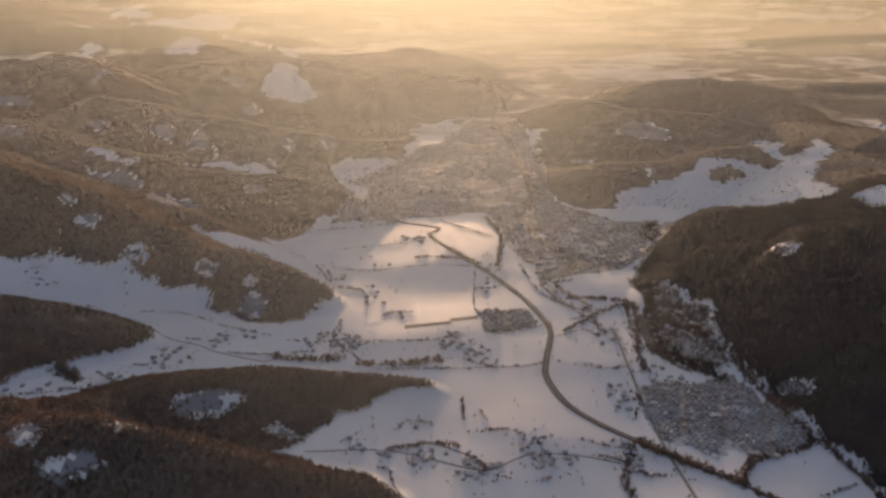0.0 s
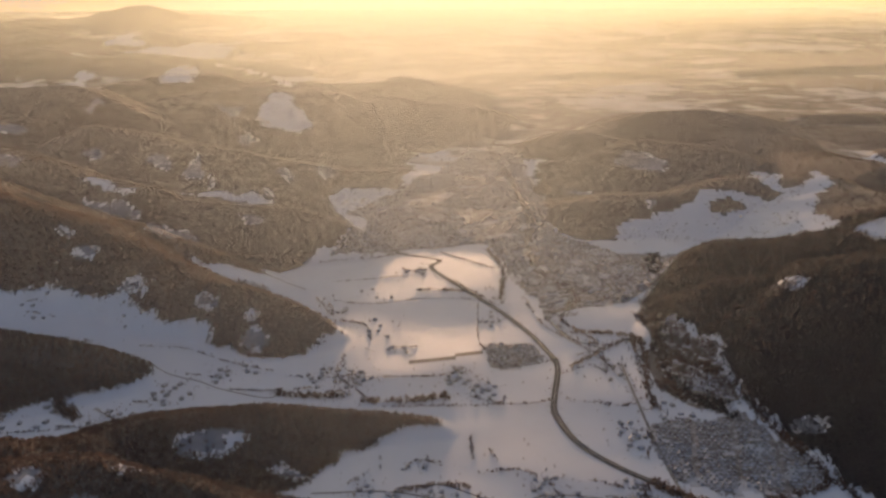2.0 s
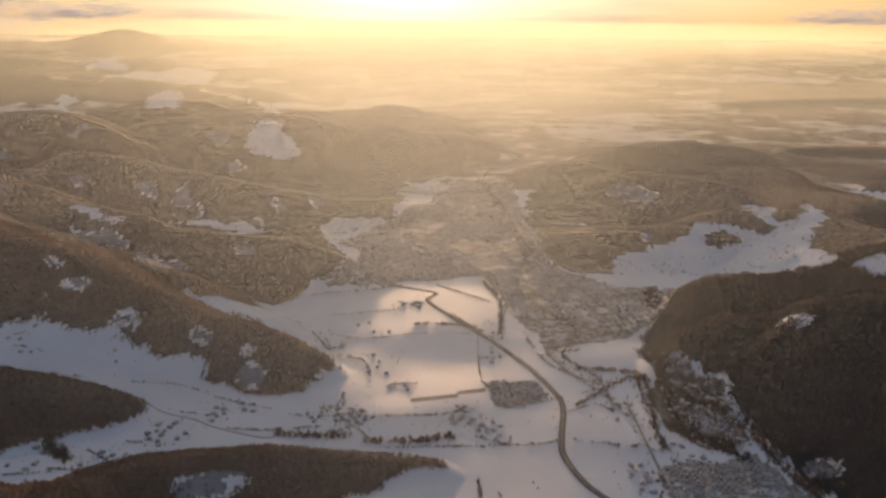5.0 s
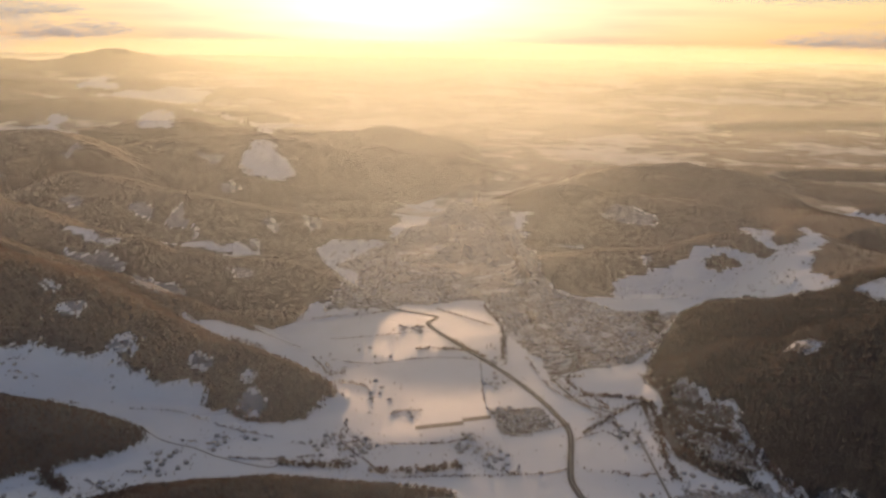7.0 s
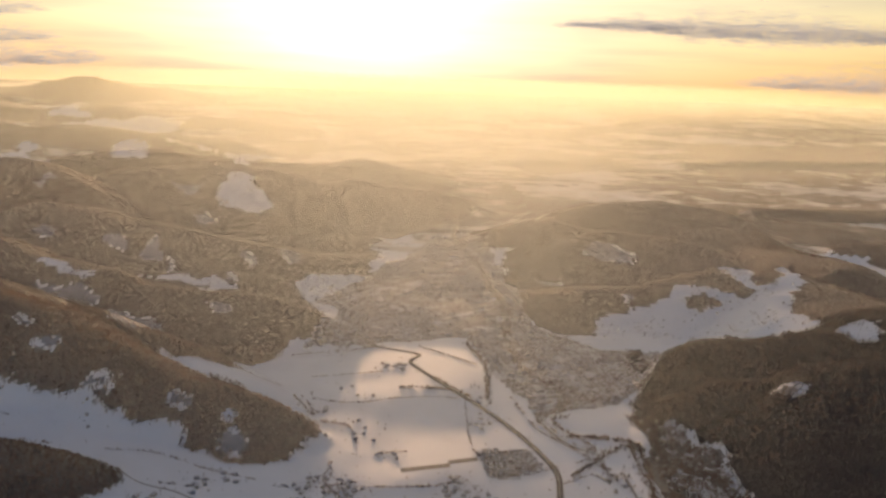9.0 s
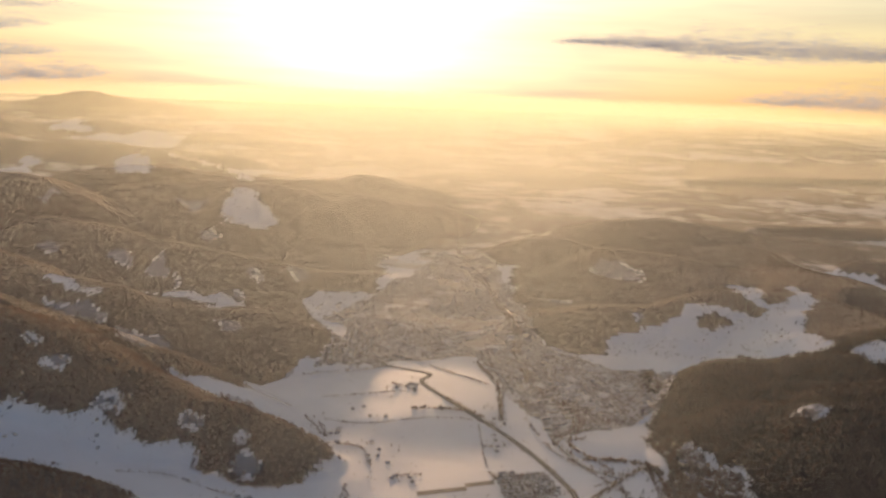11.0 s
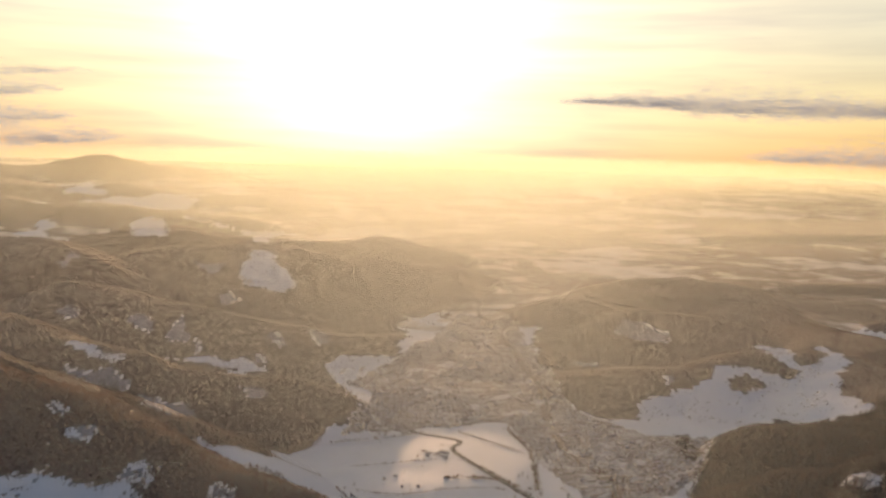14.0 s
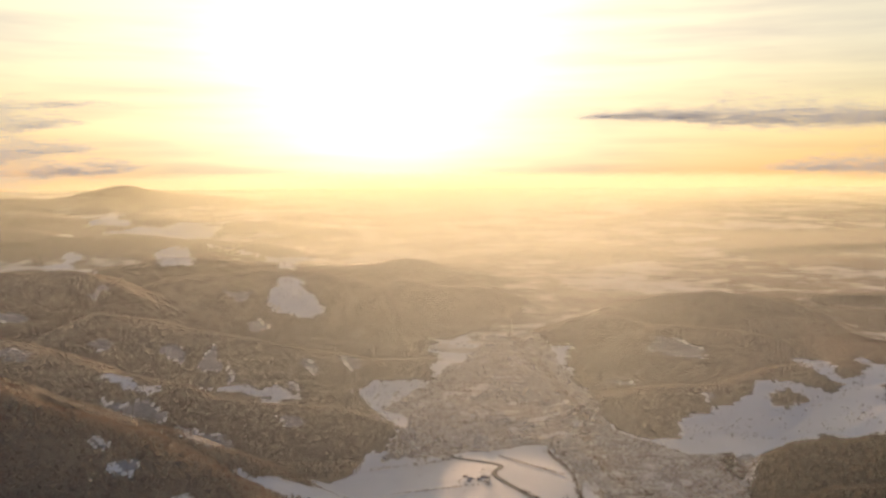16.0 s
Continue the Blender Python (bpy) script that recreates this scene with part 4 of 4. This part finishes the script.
single_tree("conifer", 134.2, 380.8, 3)
single_tree("conifer", 97.5, 371, 2.6)
single_tree("conifer", 28.3, 566.7, 3.6)
single_tree("conifer", 31.2, 569, 4.2)
single_tree("conifer", 33.4, 565.3, 3.4)
single_tree("conifer", 115.2, 341.1, 2)
single_tree("conifer", 141.4, 370, 2.2)
single_tree("conifer", 147.4, 337.9, 2)
single_tree("conifer", 55.2, 295.5, 1.8)
single_tree("conifer", 55.1, 291.6, 1.8)
single_tree("bare_tree", 10.8, 432, 2.6)
single_tree("bare_tree", 27, 299.2, 2.2)
single_tree("bare_tree", -42.5, 316.1, 2.6)
single_tree("bare_tree", -33, 344.1, 2.6)
single_tree("bare_tree", -32.4, 336.6, 2.4)
single_tree("bare_tree", -12, 345.2, 2.6)
single_tree("bare_tree", -9.1, 341.1, 2.4)
single_tree("bare_tree", -5.7, 338.6, 2.4)
single_tree("bare_tree", -15.2, 341.2, 2)
single_tree("bare_tree", 27.1, 329.7, 2)
single_tree("bare_tree", 33.1, 360, 2)
single_tree("bare_tree", 34.6, 355.7, 1.8)
single_tree("bare_tree", 13.8, 346.7, 2)
single_tree("bare_tree", -82.4, 549.2, 3)
single_tree("bare_tree", -76.8, 554.7, 3.2)
single_tree("bare_tree", -83.2, 534.8, 2.6)
single_tree("bare_tree", -35.4, 602.9, 3.2)
single_tree("bare_tree", -161, 599.2, 2.8)
single_tree("bare_tree", -146.9, 596.1, 3.6)
single_tree("bare_tree", -158.7, 607.1, 2.6)
single_tree("bare_tree", -21.4, 320.1, 2.2)
single_tree("bare_tree", -39.5, 331, 2.4)
single_tree("bare_tree", -183.9, 408.5, 3.4)
single_tree("bare_tree", 72.3, 423.1, 2.4)
single_tree("bare_tree", 89.4, 296.9, 1.6)
single_tree("bare_tree", 85.6, 298.2, 1.6)
single_tree("bare_tree", 91.6, 296.5, 1.6)
single_tree("bare_tree", 130.8, 345.8, 1.8)
single_tree("bare_tree", 108.9, 306.8, 1.8)
single_tree("bare_tree", 149.4, 305.2, 1.8)
single_tree("bare_tree", 87.6, 549.6, 3.2)
single_tree("bare_tree", -48.9, 509.1, 3)
single_tree("bare_tree", -59.8, 509.4, 3)
single_tree("bare_tree", -54.1, 506.3, 2.8)
single_tree("bare_tree", -65.5, 511.5, 2.6)
single_tree("bare_tree", -30.3, 500.7, 2.6)
single_tree("bare_tree", -34.3, 508.7, 2.4)
single_tree("bare_tree", -117.3, 525.3, 2.4)
single_tree("bare_tree", 13.7, 424.6, 2.6)
single_tree("bare_tree", 52.1, 422.2, 2.2)
single_tree("bare_tree", -7.9, 414.5, 1.8)
single_tree("bare_tree", -15.5, 414.7, 1.8)
single_tree("bare_tree", -21.6, 416.9, 1.8)
for model in TREE_MODELS.values():
    for o in [*model.children_recursive, model]:
        bpy.data.objects.remove(o)

# ---- houses ----
def block(x0, x1, y0, y1, z0, z1):
    v = [(x0, y0, z0), (x1, y0, z0), (x1, y1, z0), (x0, y1, z0), (x0, y0, z1), (x1, y0, z1), (x1, y1, z1), (x0, y1, z1)]
    return v, [(0, 3, 2, 1), (4, 5, 6, 7), (0, 1, 5, 4), (1, 2, 6, 5), (2, 3, 7, 6), (3, 0, 4, 7)]


def house(length, depth, eaves, pitch, label, category="house"):
    """A house with gabled roof, ridge along x."""
    root = tagged(new("house"), label, category)
    a, b, top = length / 2, depth / 2, eaves + depth / 2 * pitch
    v = [(-a, -b, -0.4), (a, -b, -0.4), (a, b, -0.4), (-a, b, -0.4), (-a, -b, eaves), (a, -b, eaves), (a, b, eaves), (-a, b, eaves), (-a, 0, top), (a, 0, top)]
    part("wall", v, [(0, 1, 5, 4), (2, 3, 7, 6), (1, 2, 6, 9, 5), (3, 0, 4, 8, 7), (0, 3, 2, 1)], WALL, root)
    o, th = 0.16, 0.12
    e = eaves - o * pitch
    for side in (-1, 1):
        v = [(-a - o, 0, top + 0.02), (a + o, 0, top + 0.02), (a + o, side * (b + o), e), (-a - o, side * (b + o), e)]
        v += [(x, y, z + th) for x, y, z in v]
        part("roof", v, [(0, 1, 2, 3), (4, 7, 6, 5), (0, 4, 5, 1), (1, 5, 6, 2), (2, 6, 7, 3), (3, 7, 4, 0)], ROOF, root, "snow-covered roof slope")
    part("chimney", *block(a * 0.3, a * 0.3 + 0.16, -0.3, -0.14, top - 0.35, top + 0.22), BRICK, root)
    return root


def shed(length, depth, eaves, label):
    root = tagged(new("shed"), label, "building")
    a, b = length / 2, depth / 2
    part("wall", *block(-a, a, -b, b, -0.4, eaves), WALL, root)
    part("roof", *block(-a - 0.1, a + 0.1, -b - 0.1, b + 0.1, eaves + 0.004, eaves + 0.2), ROOF, root, "flat roof under snow")
    part("parapet", *block(-a - 0.1, a + 0.1, -b - 0.16, -b - 0.1, eaves - 0.1, eaves + 0.3), WALL, root)
    return root


BRICK = plain_material("chimney_brick", (0.2, 0.12, 0.09), (0.3, 0.2, 0.15), 4.0)
MODELS = [house(2.2, 1.9, 0.7, 0.6, "small pale house under a snow-covered gable roof"), house(2.7, 2.0, 0.85, 0.6, "two-storey pale house under a snow-covered gable roof"), house(1.9, 1.7, 0.7, 0.7, "small steep-roofed house with snow on the tiles")]
BARN = house(3.9, 2.4, 0.9, 0.6, "long farm barn under a snow-covered gable roof", "barn")
SHED = shed(5.5, 2.6, 1.3, "long flat-roofed works hall under snow")
SPARE = [*MODELS, BARN, SHED]
HOUSE_RNG = np.random.default_rng(11)
PLACED, HOUSES = [], []


def put(model, x, y, turn, group, scale=1.0):
    """Notes a house for build_houses, or sets down a works hall at once."""
    PLACED.append((x, y))
    if model is not SHED:
        HOUSES.append((model, x, y, turn, group, scale))
        return
    ob = copy_thing(model, pose(x, y, float(height(x, y)) + 0.02, 0, 0, turn))
    ob.scale = (scale, scale, scale)
    tagged(ob, group=group)


def hamlet(x, y, count, radius):
    count = int((1.7 if y < 445 else 1.2) * count)
    for k in range(count):
        a, r = HOUSE_RNG.random() * 6.283, 1.15 * radius * math.sqrt((k + 0.3) / count)
        px, py = x + r * math.cos(a), y + r * math.sin(a) * 1.6
        if any(math.hypot(px - u, py - v) < 3.2 for u, v in PLACED[-40:]):
            continue
        model = BARN if HOUSE_RNG.random() < 0.25 else MODELS[HOUSE_RNG.integers(3)]
        turn = HOUSE_RNG.choice([-20, 15, 70, 100]) + HOUSE_RNG.normal() * 8
        put(model, px, py, turn, "farmsteads and village houses", (0.8 if py < 360 or py > 445 else 0.95) + 0.25 * HOUSE_RNG.random())
    p = np.array([x, y]) + HOUSE_RNG.normal(size=(count * 4, 2)) * radius * np.array([1.0, 1.5])
    ob = scatter("garden_trees", p[:, 0], p[:, 1], BARE * 3 + CONIFER, 0.36, [TWIG, FIR], HOUSE_RNG)
    tagged(ob, "bare trees and bushes round farm buildings", "trees", kind="stuff")


hamlet(-13.3, 337.7, 2, 1.6)
hamlet(-41.2, 322.7, 6, 5.6)
hamlet(-23.6, 316.6, 4, 4.5)
hamlet(-4.3, 319.8, 4, 6.3)
hamlet(8.5, 300.4, 4, 4.8)
hamlet(-12.6, 311.2, 4, 3.4)
hamlet(38.7, 323.4, 8, 5.6)
hamlet(41.9, 308.9, 7, 5.4)
hamlet(18, 304.3, 5, 3.9)
hamlet(76, 319.1, 4, 4.6)
hamlet(-55.8, 422.7, 16, 9.4)
hamlet(-68.9, 428.8, 5, 7.9)
hamlet(4.4, 426.2, 10, 6.9)
hamlet(16.4, 413.9, 9, 7.6)
hamlet(-170.2, 385.8, 5, 6.8)
hamlet(-128.4, 435.4, 5, 7.2)
hamlet(-145.9, 409.6, 8, 8.9)
hamlet(-260, 527.4, 7, 14.4)
hamlet(-196.1, 515.3, 7, 11.7)
hamlet(-27.1, 468.9, 5, 7.5)
hamlet(29.4, 513.8, 8, 8.1)
hamlet(32.7, 540.1, 4, 5.7)
hamlet(-45.3, 426, 4, 5.7)
hamlet(-203.5, 377.6, 5, 12.6)
hamlet(78.8, 309.4, 6, 5.5)
hamlet(50.7, 312.1, 4, 5)
hamlet(-113.3, 438.8, 4, 8.2)
hamlet(-51.4, 496.6, 7, 14.3)
hamlet(85.4, 365.6, 8, 7.1)
hamlet(115.1, 385.5, 6, 10.4)
hamlet(-72.8, 527.1, 6, 8.3)
hamlet(-49, 559.6, 4, 11.9)
hamlet(-22.9, 609.3, 6, 8.5)
hamlet(92.1, 429.9, 4, 9.6)
hamlet(-82, 826, 6, 14)
hamlet(-66, 775, 9, 13)
hamlet(-84, 705, 9, 16)
hamlet(-62, 662, 7, 13)


def streets(area, dx, dy, turn, group, limit, halls=0.05):
    """Houses in rows."""
    c, s = math.cos(radians(turn)), math.sin(radians(turn))
    mid = area.mean(0)
    n = 0
    for j in range(-30, 31):
        for i in range(-30, 31):
            u, v = i * dx + (j % 2) * dx / 2 + HOUSE_RNG.normal() * 0.3, j * dy + HOUSE_RNG.normal() * 0.25
            x, y = mid[0] + c * u - s * v, mid[1] + s * u + c * v
            if n >= limit or not inside(np.array([x]), np.array([y]), area)[0] or i % 7 == 0 or HOUSE_RNG.random() < 0.08:
                continue
            put(MODELS[HOUSE_RNG.integers(3)], x, y, turn + HOUSE_RNG.choice([0, 0, 90]) + HOUSE_RNG.normal() * 5, group, (0.56 if y < 400 else 0.8) + 0.2 * HOUSE_RNG.random())
            n += 1


streets(SETTLED_AREAS["suburb"], 2.6, 2.7, -14, "suburb houses", 420)
streets(SETTLED_AREAS["estate"], 3.1, 3.8, 8, "estate houses", 2000)
streets(SETTLED_AREAS["strip"], 7.0, 8.0, -30, "houses at the foot of the hill", 2000)
strip_low, strip_high = SETTLED_AREAS["strip"].min(0), SETTLED_AREAS["strip"].max(0)
for _ in range(90):
    q = strip_low + HOUSE_RNG.random(2) * (strip_high - strip_low)
    if inside(q[:1], q[1:], SETTLED_AREAS["strip"])[0] and all(math.hypot(q[0] - u, q[1] - v) > 6.5 for u, v in PLACED[-30:]):
        put(SHED, q[0], q[1], -30 + HOUSE_RNG.choice([0, 90]), "works halls and large flat-roofed buildings", 0.7 + 0.5 * HOUSE_RNG.random())
for x, y, turn in ((60, 556, 8), (66, 549, 8), (74, 560, 10), (82, 551, 12), (70, 538, 6), (64, 532, 5), (84, 566, 12), (124, 344, 4), (131, 312, -20), (138, 311, -20), (128, 470, -30), (135, 450, -30), (138, 430, -25), (126, 435, -25), (140, 356, 0)):
    put(SHED, x, y, turn, "works halls and large flat-roofed buildings")
def build_houses():
    """The old town's crowd of houses; the nearest houses of all stand singly, the rest is too small and many to tell apart."""
    rng = np.random.default_rng(21)
    area = SETTLED_AREAS["old_town"]
    x, y = np.meshgrid(np.arange(-120, 200, 4.3), np.arange(525, 1110, 4.6))
    x, y = x.ravel() + rng.normal(0, 0.7, x.size), y.ravel() + rng.normal(0, 0.8, y.size)
    keep = inside(x, y, area, 3) & (rng.random(x.size) < 0.5 + 0.75 * value_noise(x, y, 48, 41) + 0.4 * value_noise(x, y, 19, 49))
    line = smoothed(ROUTES["river"], 4)
    keep &= np.array([np.hypot(*(line - q).T).min() > 5 for q in np.stack([x, y], -1)])
    x, y = x[keep], y[keep]
    turn = np.degrees(np.round(value_noise(x, y, 60, 30) * 2) * 0.5 + np.where(rng.random(len(x)) < 0.5, 0, 1.571))
    for px, py, t in zip(x, y, turn):
        put(SHED if rng.random() < 0.012 else MODELS[rng.integers(3)], px, py, t, "houses of the old town", 0.9 + 0.45 * rng.random())
    HOUSES.sort(key=lambda h: math.hypot(h[1], h[2]))
    for model, px, py, t, group, scale in HOUSES[:300]:
        ob = copy_thing(model, pose(px, py, float(height(px, py)) + 0.02, 0, 0, t))
        ob.scale = (scale, scale, scale)
        tagged(ob, group=group)
    x, y, turn, scale = np.array([(h[1], h[2], math.radians(h[3]), h[5]) for h in HOUSES[300:]]).T
    n = len(x)
    big = (rng.random(n) < 0.08) & (y > 520)
    a = np.where(big, 2.2 + 2 * rng.random(n), scale * (1.0 + 0.4 * rng.random(n)))
    b = np.where(big, 1.5, scale * (0.88 + 0.15 * rng.random(n)))
    e = np.where(big, 1.2, scale * (0.6 + 0.5 * rng.random(n)))
    top = e + np.where(big, 0.15, 0.6 * b)
    one = np.ones(n)
    local = np.stack([np.stack(c, -1) for c in (
        (-a, -b, -one), (a, -b, -one), (a, b, -one), (-a, b, -one), (-a, -b, e), (a, -b, e), (a, b, e), (-a, b, e), (-a, 0 * a, top), (a, 0 * a, top))], 1)
    c, s = np.cos(turn)[:, None], np.sin(turn)[:, None]
    v = np.stack([local[..., 0] * c - local[..., 1] * s + x[:, None], local[..., 0] * s + local[..., 1] * c + y[:, None], local[..., 2] + height(x, y)[:, None]], -1)
    tris = np.array([(0, 1, 5), (0, 5, 4), (2, 3, 7), (2, 7, 6), (1, 2, 6), (1, 6, 5), (3, 0, 4), (3, 4, 7), (5, 6, 9), (7, 4, 8), (4, 5, 9), (4, 9, 8), (6, 7, 8), (6, 8, 9)])
    f = (tris[None] + 10 * np.arange(n)[:, None, None]).reshape(-1, 3)
    slots = np.tile([0] * 10 + [1] * 4, n)
    tagged(mesh_object("town_houses", v.reshape(-1, 3), f, [WALL, ROOF], slots), "crowded snow-roofed houses of a hazy old town", "houses", kind="stuff")
    # trees between the houses
    for name, count, size in (("old_town", 3200, 0.6), ("suburb", 520, 0.36), ("estate", 120, 0.5), ("strip", 1500, 0.6)):
        ar = SETTLED_AREAS[name]
        lo, hi = ar.min(0), ar.max(0)
        p = lo + rng.random((count * 2, 2)) * (hi - lo)
        p = p[inside(p[:, 0], p[:, 1], ar, 2) & (rng.random(len(p)) < 0.55 + 0.9 * value_noise(p[:, 0], p[:, 1], 38, 46))]
        tagged(scatter("garden_trees", p[:, 0], p[:, 1], BARE * 2 + CONIFER, size, [TWIG, FIR], rng), "dark garden trees between snowy houses", "trees", kind="stuff")


build_houses()
for model in SPARE:
    for o in [*model.children_recursive, model]:
        bpy.data.objects.remove(o)


# ---- clouds ----
def cloud(name, x0, x1, y, z, thick, seed, cover, label):
    """A bank of cloud: long fine wisps, dense in the middle, thinning to ragged edges."""
    rng = np.random.default_rng(seed)
    n = int(cover * (x1 - x0) * thick / 18)
    u = rng.random(n)
    x = x0 + (x1 - x0) * u
    taper = np.sin(math.pi * np.clip(u, 0.02, 0.98)) ** 0.6
    lumps = 1 + 0.5 * value_noise(x, 0 * x + 500 * seed, 160, 51) + 0.35 * value_noise(x, 0 * x + 900 * seed, 50, 52)
    up = np.abs(rng.normal(0, 0.5, n)) * thick * taper * lumps
    thin = rng.random(n) < taper**1.2
    x, up, taper = x[thin], up[thin], taper[thin]
    n = len(x)
    zc = z + np.where(rng.random(n) < 0.62, up, -0.5 * up) + 0.25 * thick * value_noise(x, 0 * x, 420, 53)
    yc = y + rng.normal(0, 60, n)
    wide, tall = 28 + 40 * rng.random(n), 0.5 + 0.5 * rng.random(n)
    v = np.stack([np.stack([x - wide, yc, zc], -1), np.stack([x + wide, yc, zc], -1), np.stack([x + (rng.random(n) - 0.5) * wide, yc, zc + tall], -1)], 1)
    tagged(mesh_object(name, v.reshape(-1, 3), np.arange(3 * n).reshape(-1, 3), [CLOUD]), label, "cloud", kind="structure")


cloud("cloud_bank", 900, 3300, 4500, 478, 84, 1, 0.85, "long thin grey-lilac cloud bank low over the horizon")
cloud("cloud_bank", 1900, 3400, 4500, 222, 90, 2, 0.55, "thin grey cloud bank near the hazy horizon")
cloud("cloud_bank", -3000, -1650, 4500, 452, 105, 3, 0.42, "thin streak of grey cloud in the yellow sky")
cloud("cloud_bank", -3000, -1600, 4500, 316, 120, 4, 0.42, "thin streak of grey cloud in the yellow sky")
cloud("cloud_bank", -3000, -1380, 4500, 205, 140, 5, 0.45, "thin streak of grey cloud in the yellow sky")
cloud("cloud_bank", -3000, -1500, 4500, 540, 60, 6, 0.25, "thin wisp of grey cloud in the yellow sky")


# ---- mist in the air ----
def mist_material(name, tone):
    m, t, p, pos, out = material(name)
    p.inputs["Base Color"].default_value = (0.8, 0.8, 0.8, 1)
    p.inputs["Roughness"].default_value = 0.9
    tr = t.nodes.new("ShaderNodeBsdfTranslucent")
    tr.inputs[0].default_value = (*tone, 1)
    mx = t.nodes.new("ShaderNodeMixShader")
    mx.inputs[0].default_value = 0.85
    link(t, p.outputs[0], mx.inputs[1])
    link(t, tr.outputs[0], mx.inputs[2])
    link(t, mx.outputs[0], out.inputs[0])
    return m


MIST_AT = [150, 330, 380, 600, 800, 850, 1450, 1500, 1600, 1650, 2100, 2200, 3800]
MIST_IS = [350, 400, 950, 950, 700, 560, 560, 800, 900, 1550, 1450, 480, 300]


def build_mist(count):
    """Level filaments that imitate haze: thick over the valleys behind the town and thinner over the hills."""
    rng = np.random.default_rng(33)
    at = np.arange(150.0, 3800.0, 10.0)
    share = np.cumsum(np.interp(at, MIST_AT, MIST_IS) / at)
    y = np.interp(rng.random(count) * share[-1], share, at)
    # more filaments around the sun's bearing, imitating its glare
    az = np.where(rng.random(count) < 0.6, rng.normal(-0.01, 0.2, count), (rng.random(count) - 0.5) * 1.4)
    x = az * y
    ground = height(x, y)
    z = ground + 3 + (192 - ground) * rng.random(count)
    # fewer off to both sides, where the imitated glare fades
    keep = (z < 194) & (rng.random(count) < np.where(az > 0.18, np.interp(y, [300, 430, 610, 640, 1000, 1060], [0.65, 0.75, 0.55, 0.4, 0.45, 1.0]), np.where((az < -0.1) & (y > 800), np.where(az < -0.28, 0.5, 0.75), 1.0)))
    x, y, z = x[keep], y[keep], z[keep]
    # the haze that hides the end of the plain
    far = 140000
    fy = 3500 + 1200 * rng.random(far)
    fx = (rng.random(far) - 0.5) * 1.5 * fy
    fz = base_height(fx, fy) + np.abs(rng.normal(0, 45, far))
    low = (fz < 205) & ((fx > -700) | (rng.random(far) < 0.4))
    x, y, z = np.r_[x, fx[low]], np.r_[y, fy[low]], np.r_[z, fz[low]]
    n = len(x)
    wide, tall = 0.09 * y * (0.5 + rng.random(n)), 3.2e-6 * y * (0.6 + 0.8 * rng.random(n))
    v = np.stack([
        np.stack([x - wide, y, z], -1),
        np.stack([x + wide, y, z], -1),
        np.stack([x + (rng.random(n) - 0.5) * wide, y, z + tall], -1)], 1).reshape(-1, 3)
    v = v.reshape(n, 3, 3)
    # the tint of the hazy light is put into the tones, yellower far off
    for here, mat, label in (
            (y < 1150, mist_material("valley_haze", (0.52, 0.55, 0.52)), "thin sunlit evening mist hanging over the valley"),
            (y >= 1150, mist_material("lowland_haze", (0.56, 0.585, 0.45)), "golden evening haze over the far plain")):
        w = v[here].reshape(-1, 3)
        ob = mesh_object("valley_mist", w, np.arange(len(w)).reshape(-1, 3), [mat])
        tagged(ob, label, "mist", kind="stuff")


build_mist(830000)
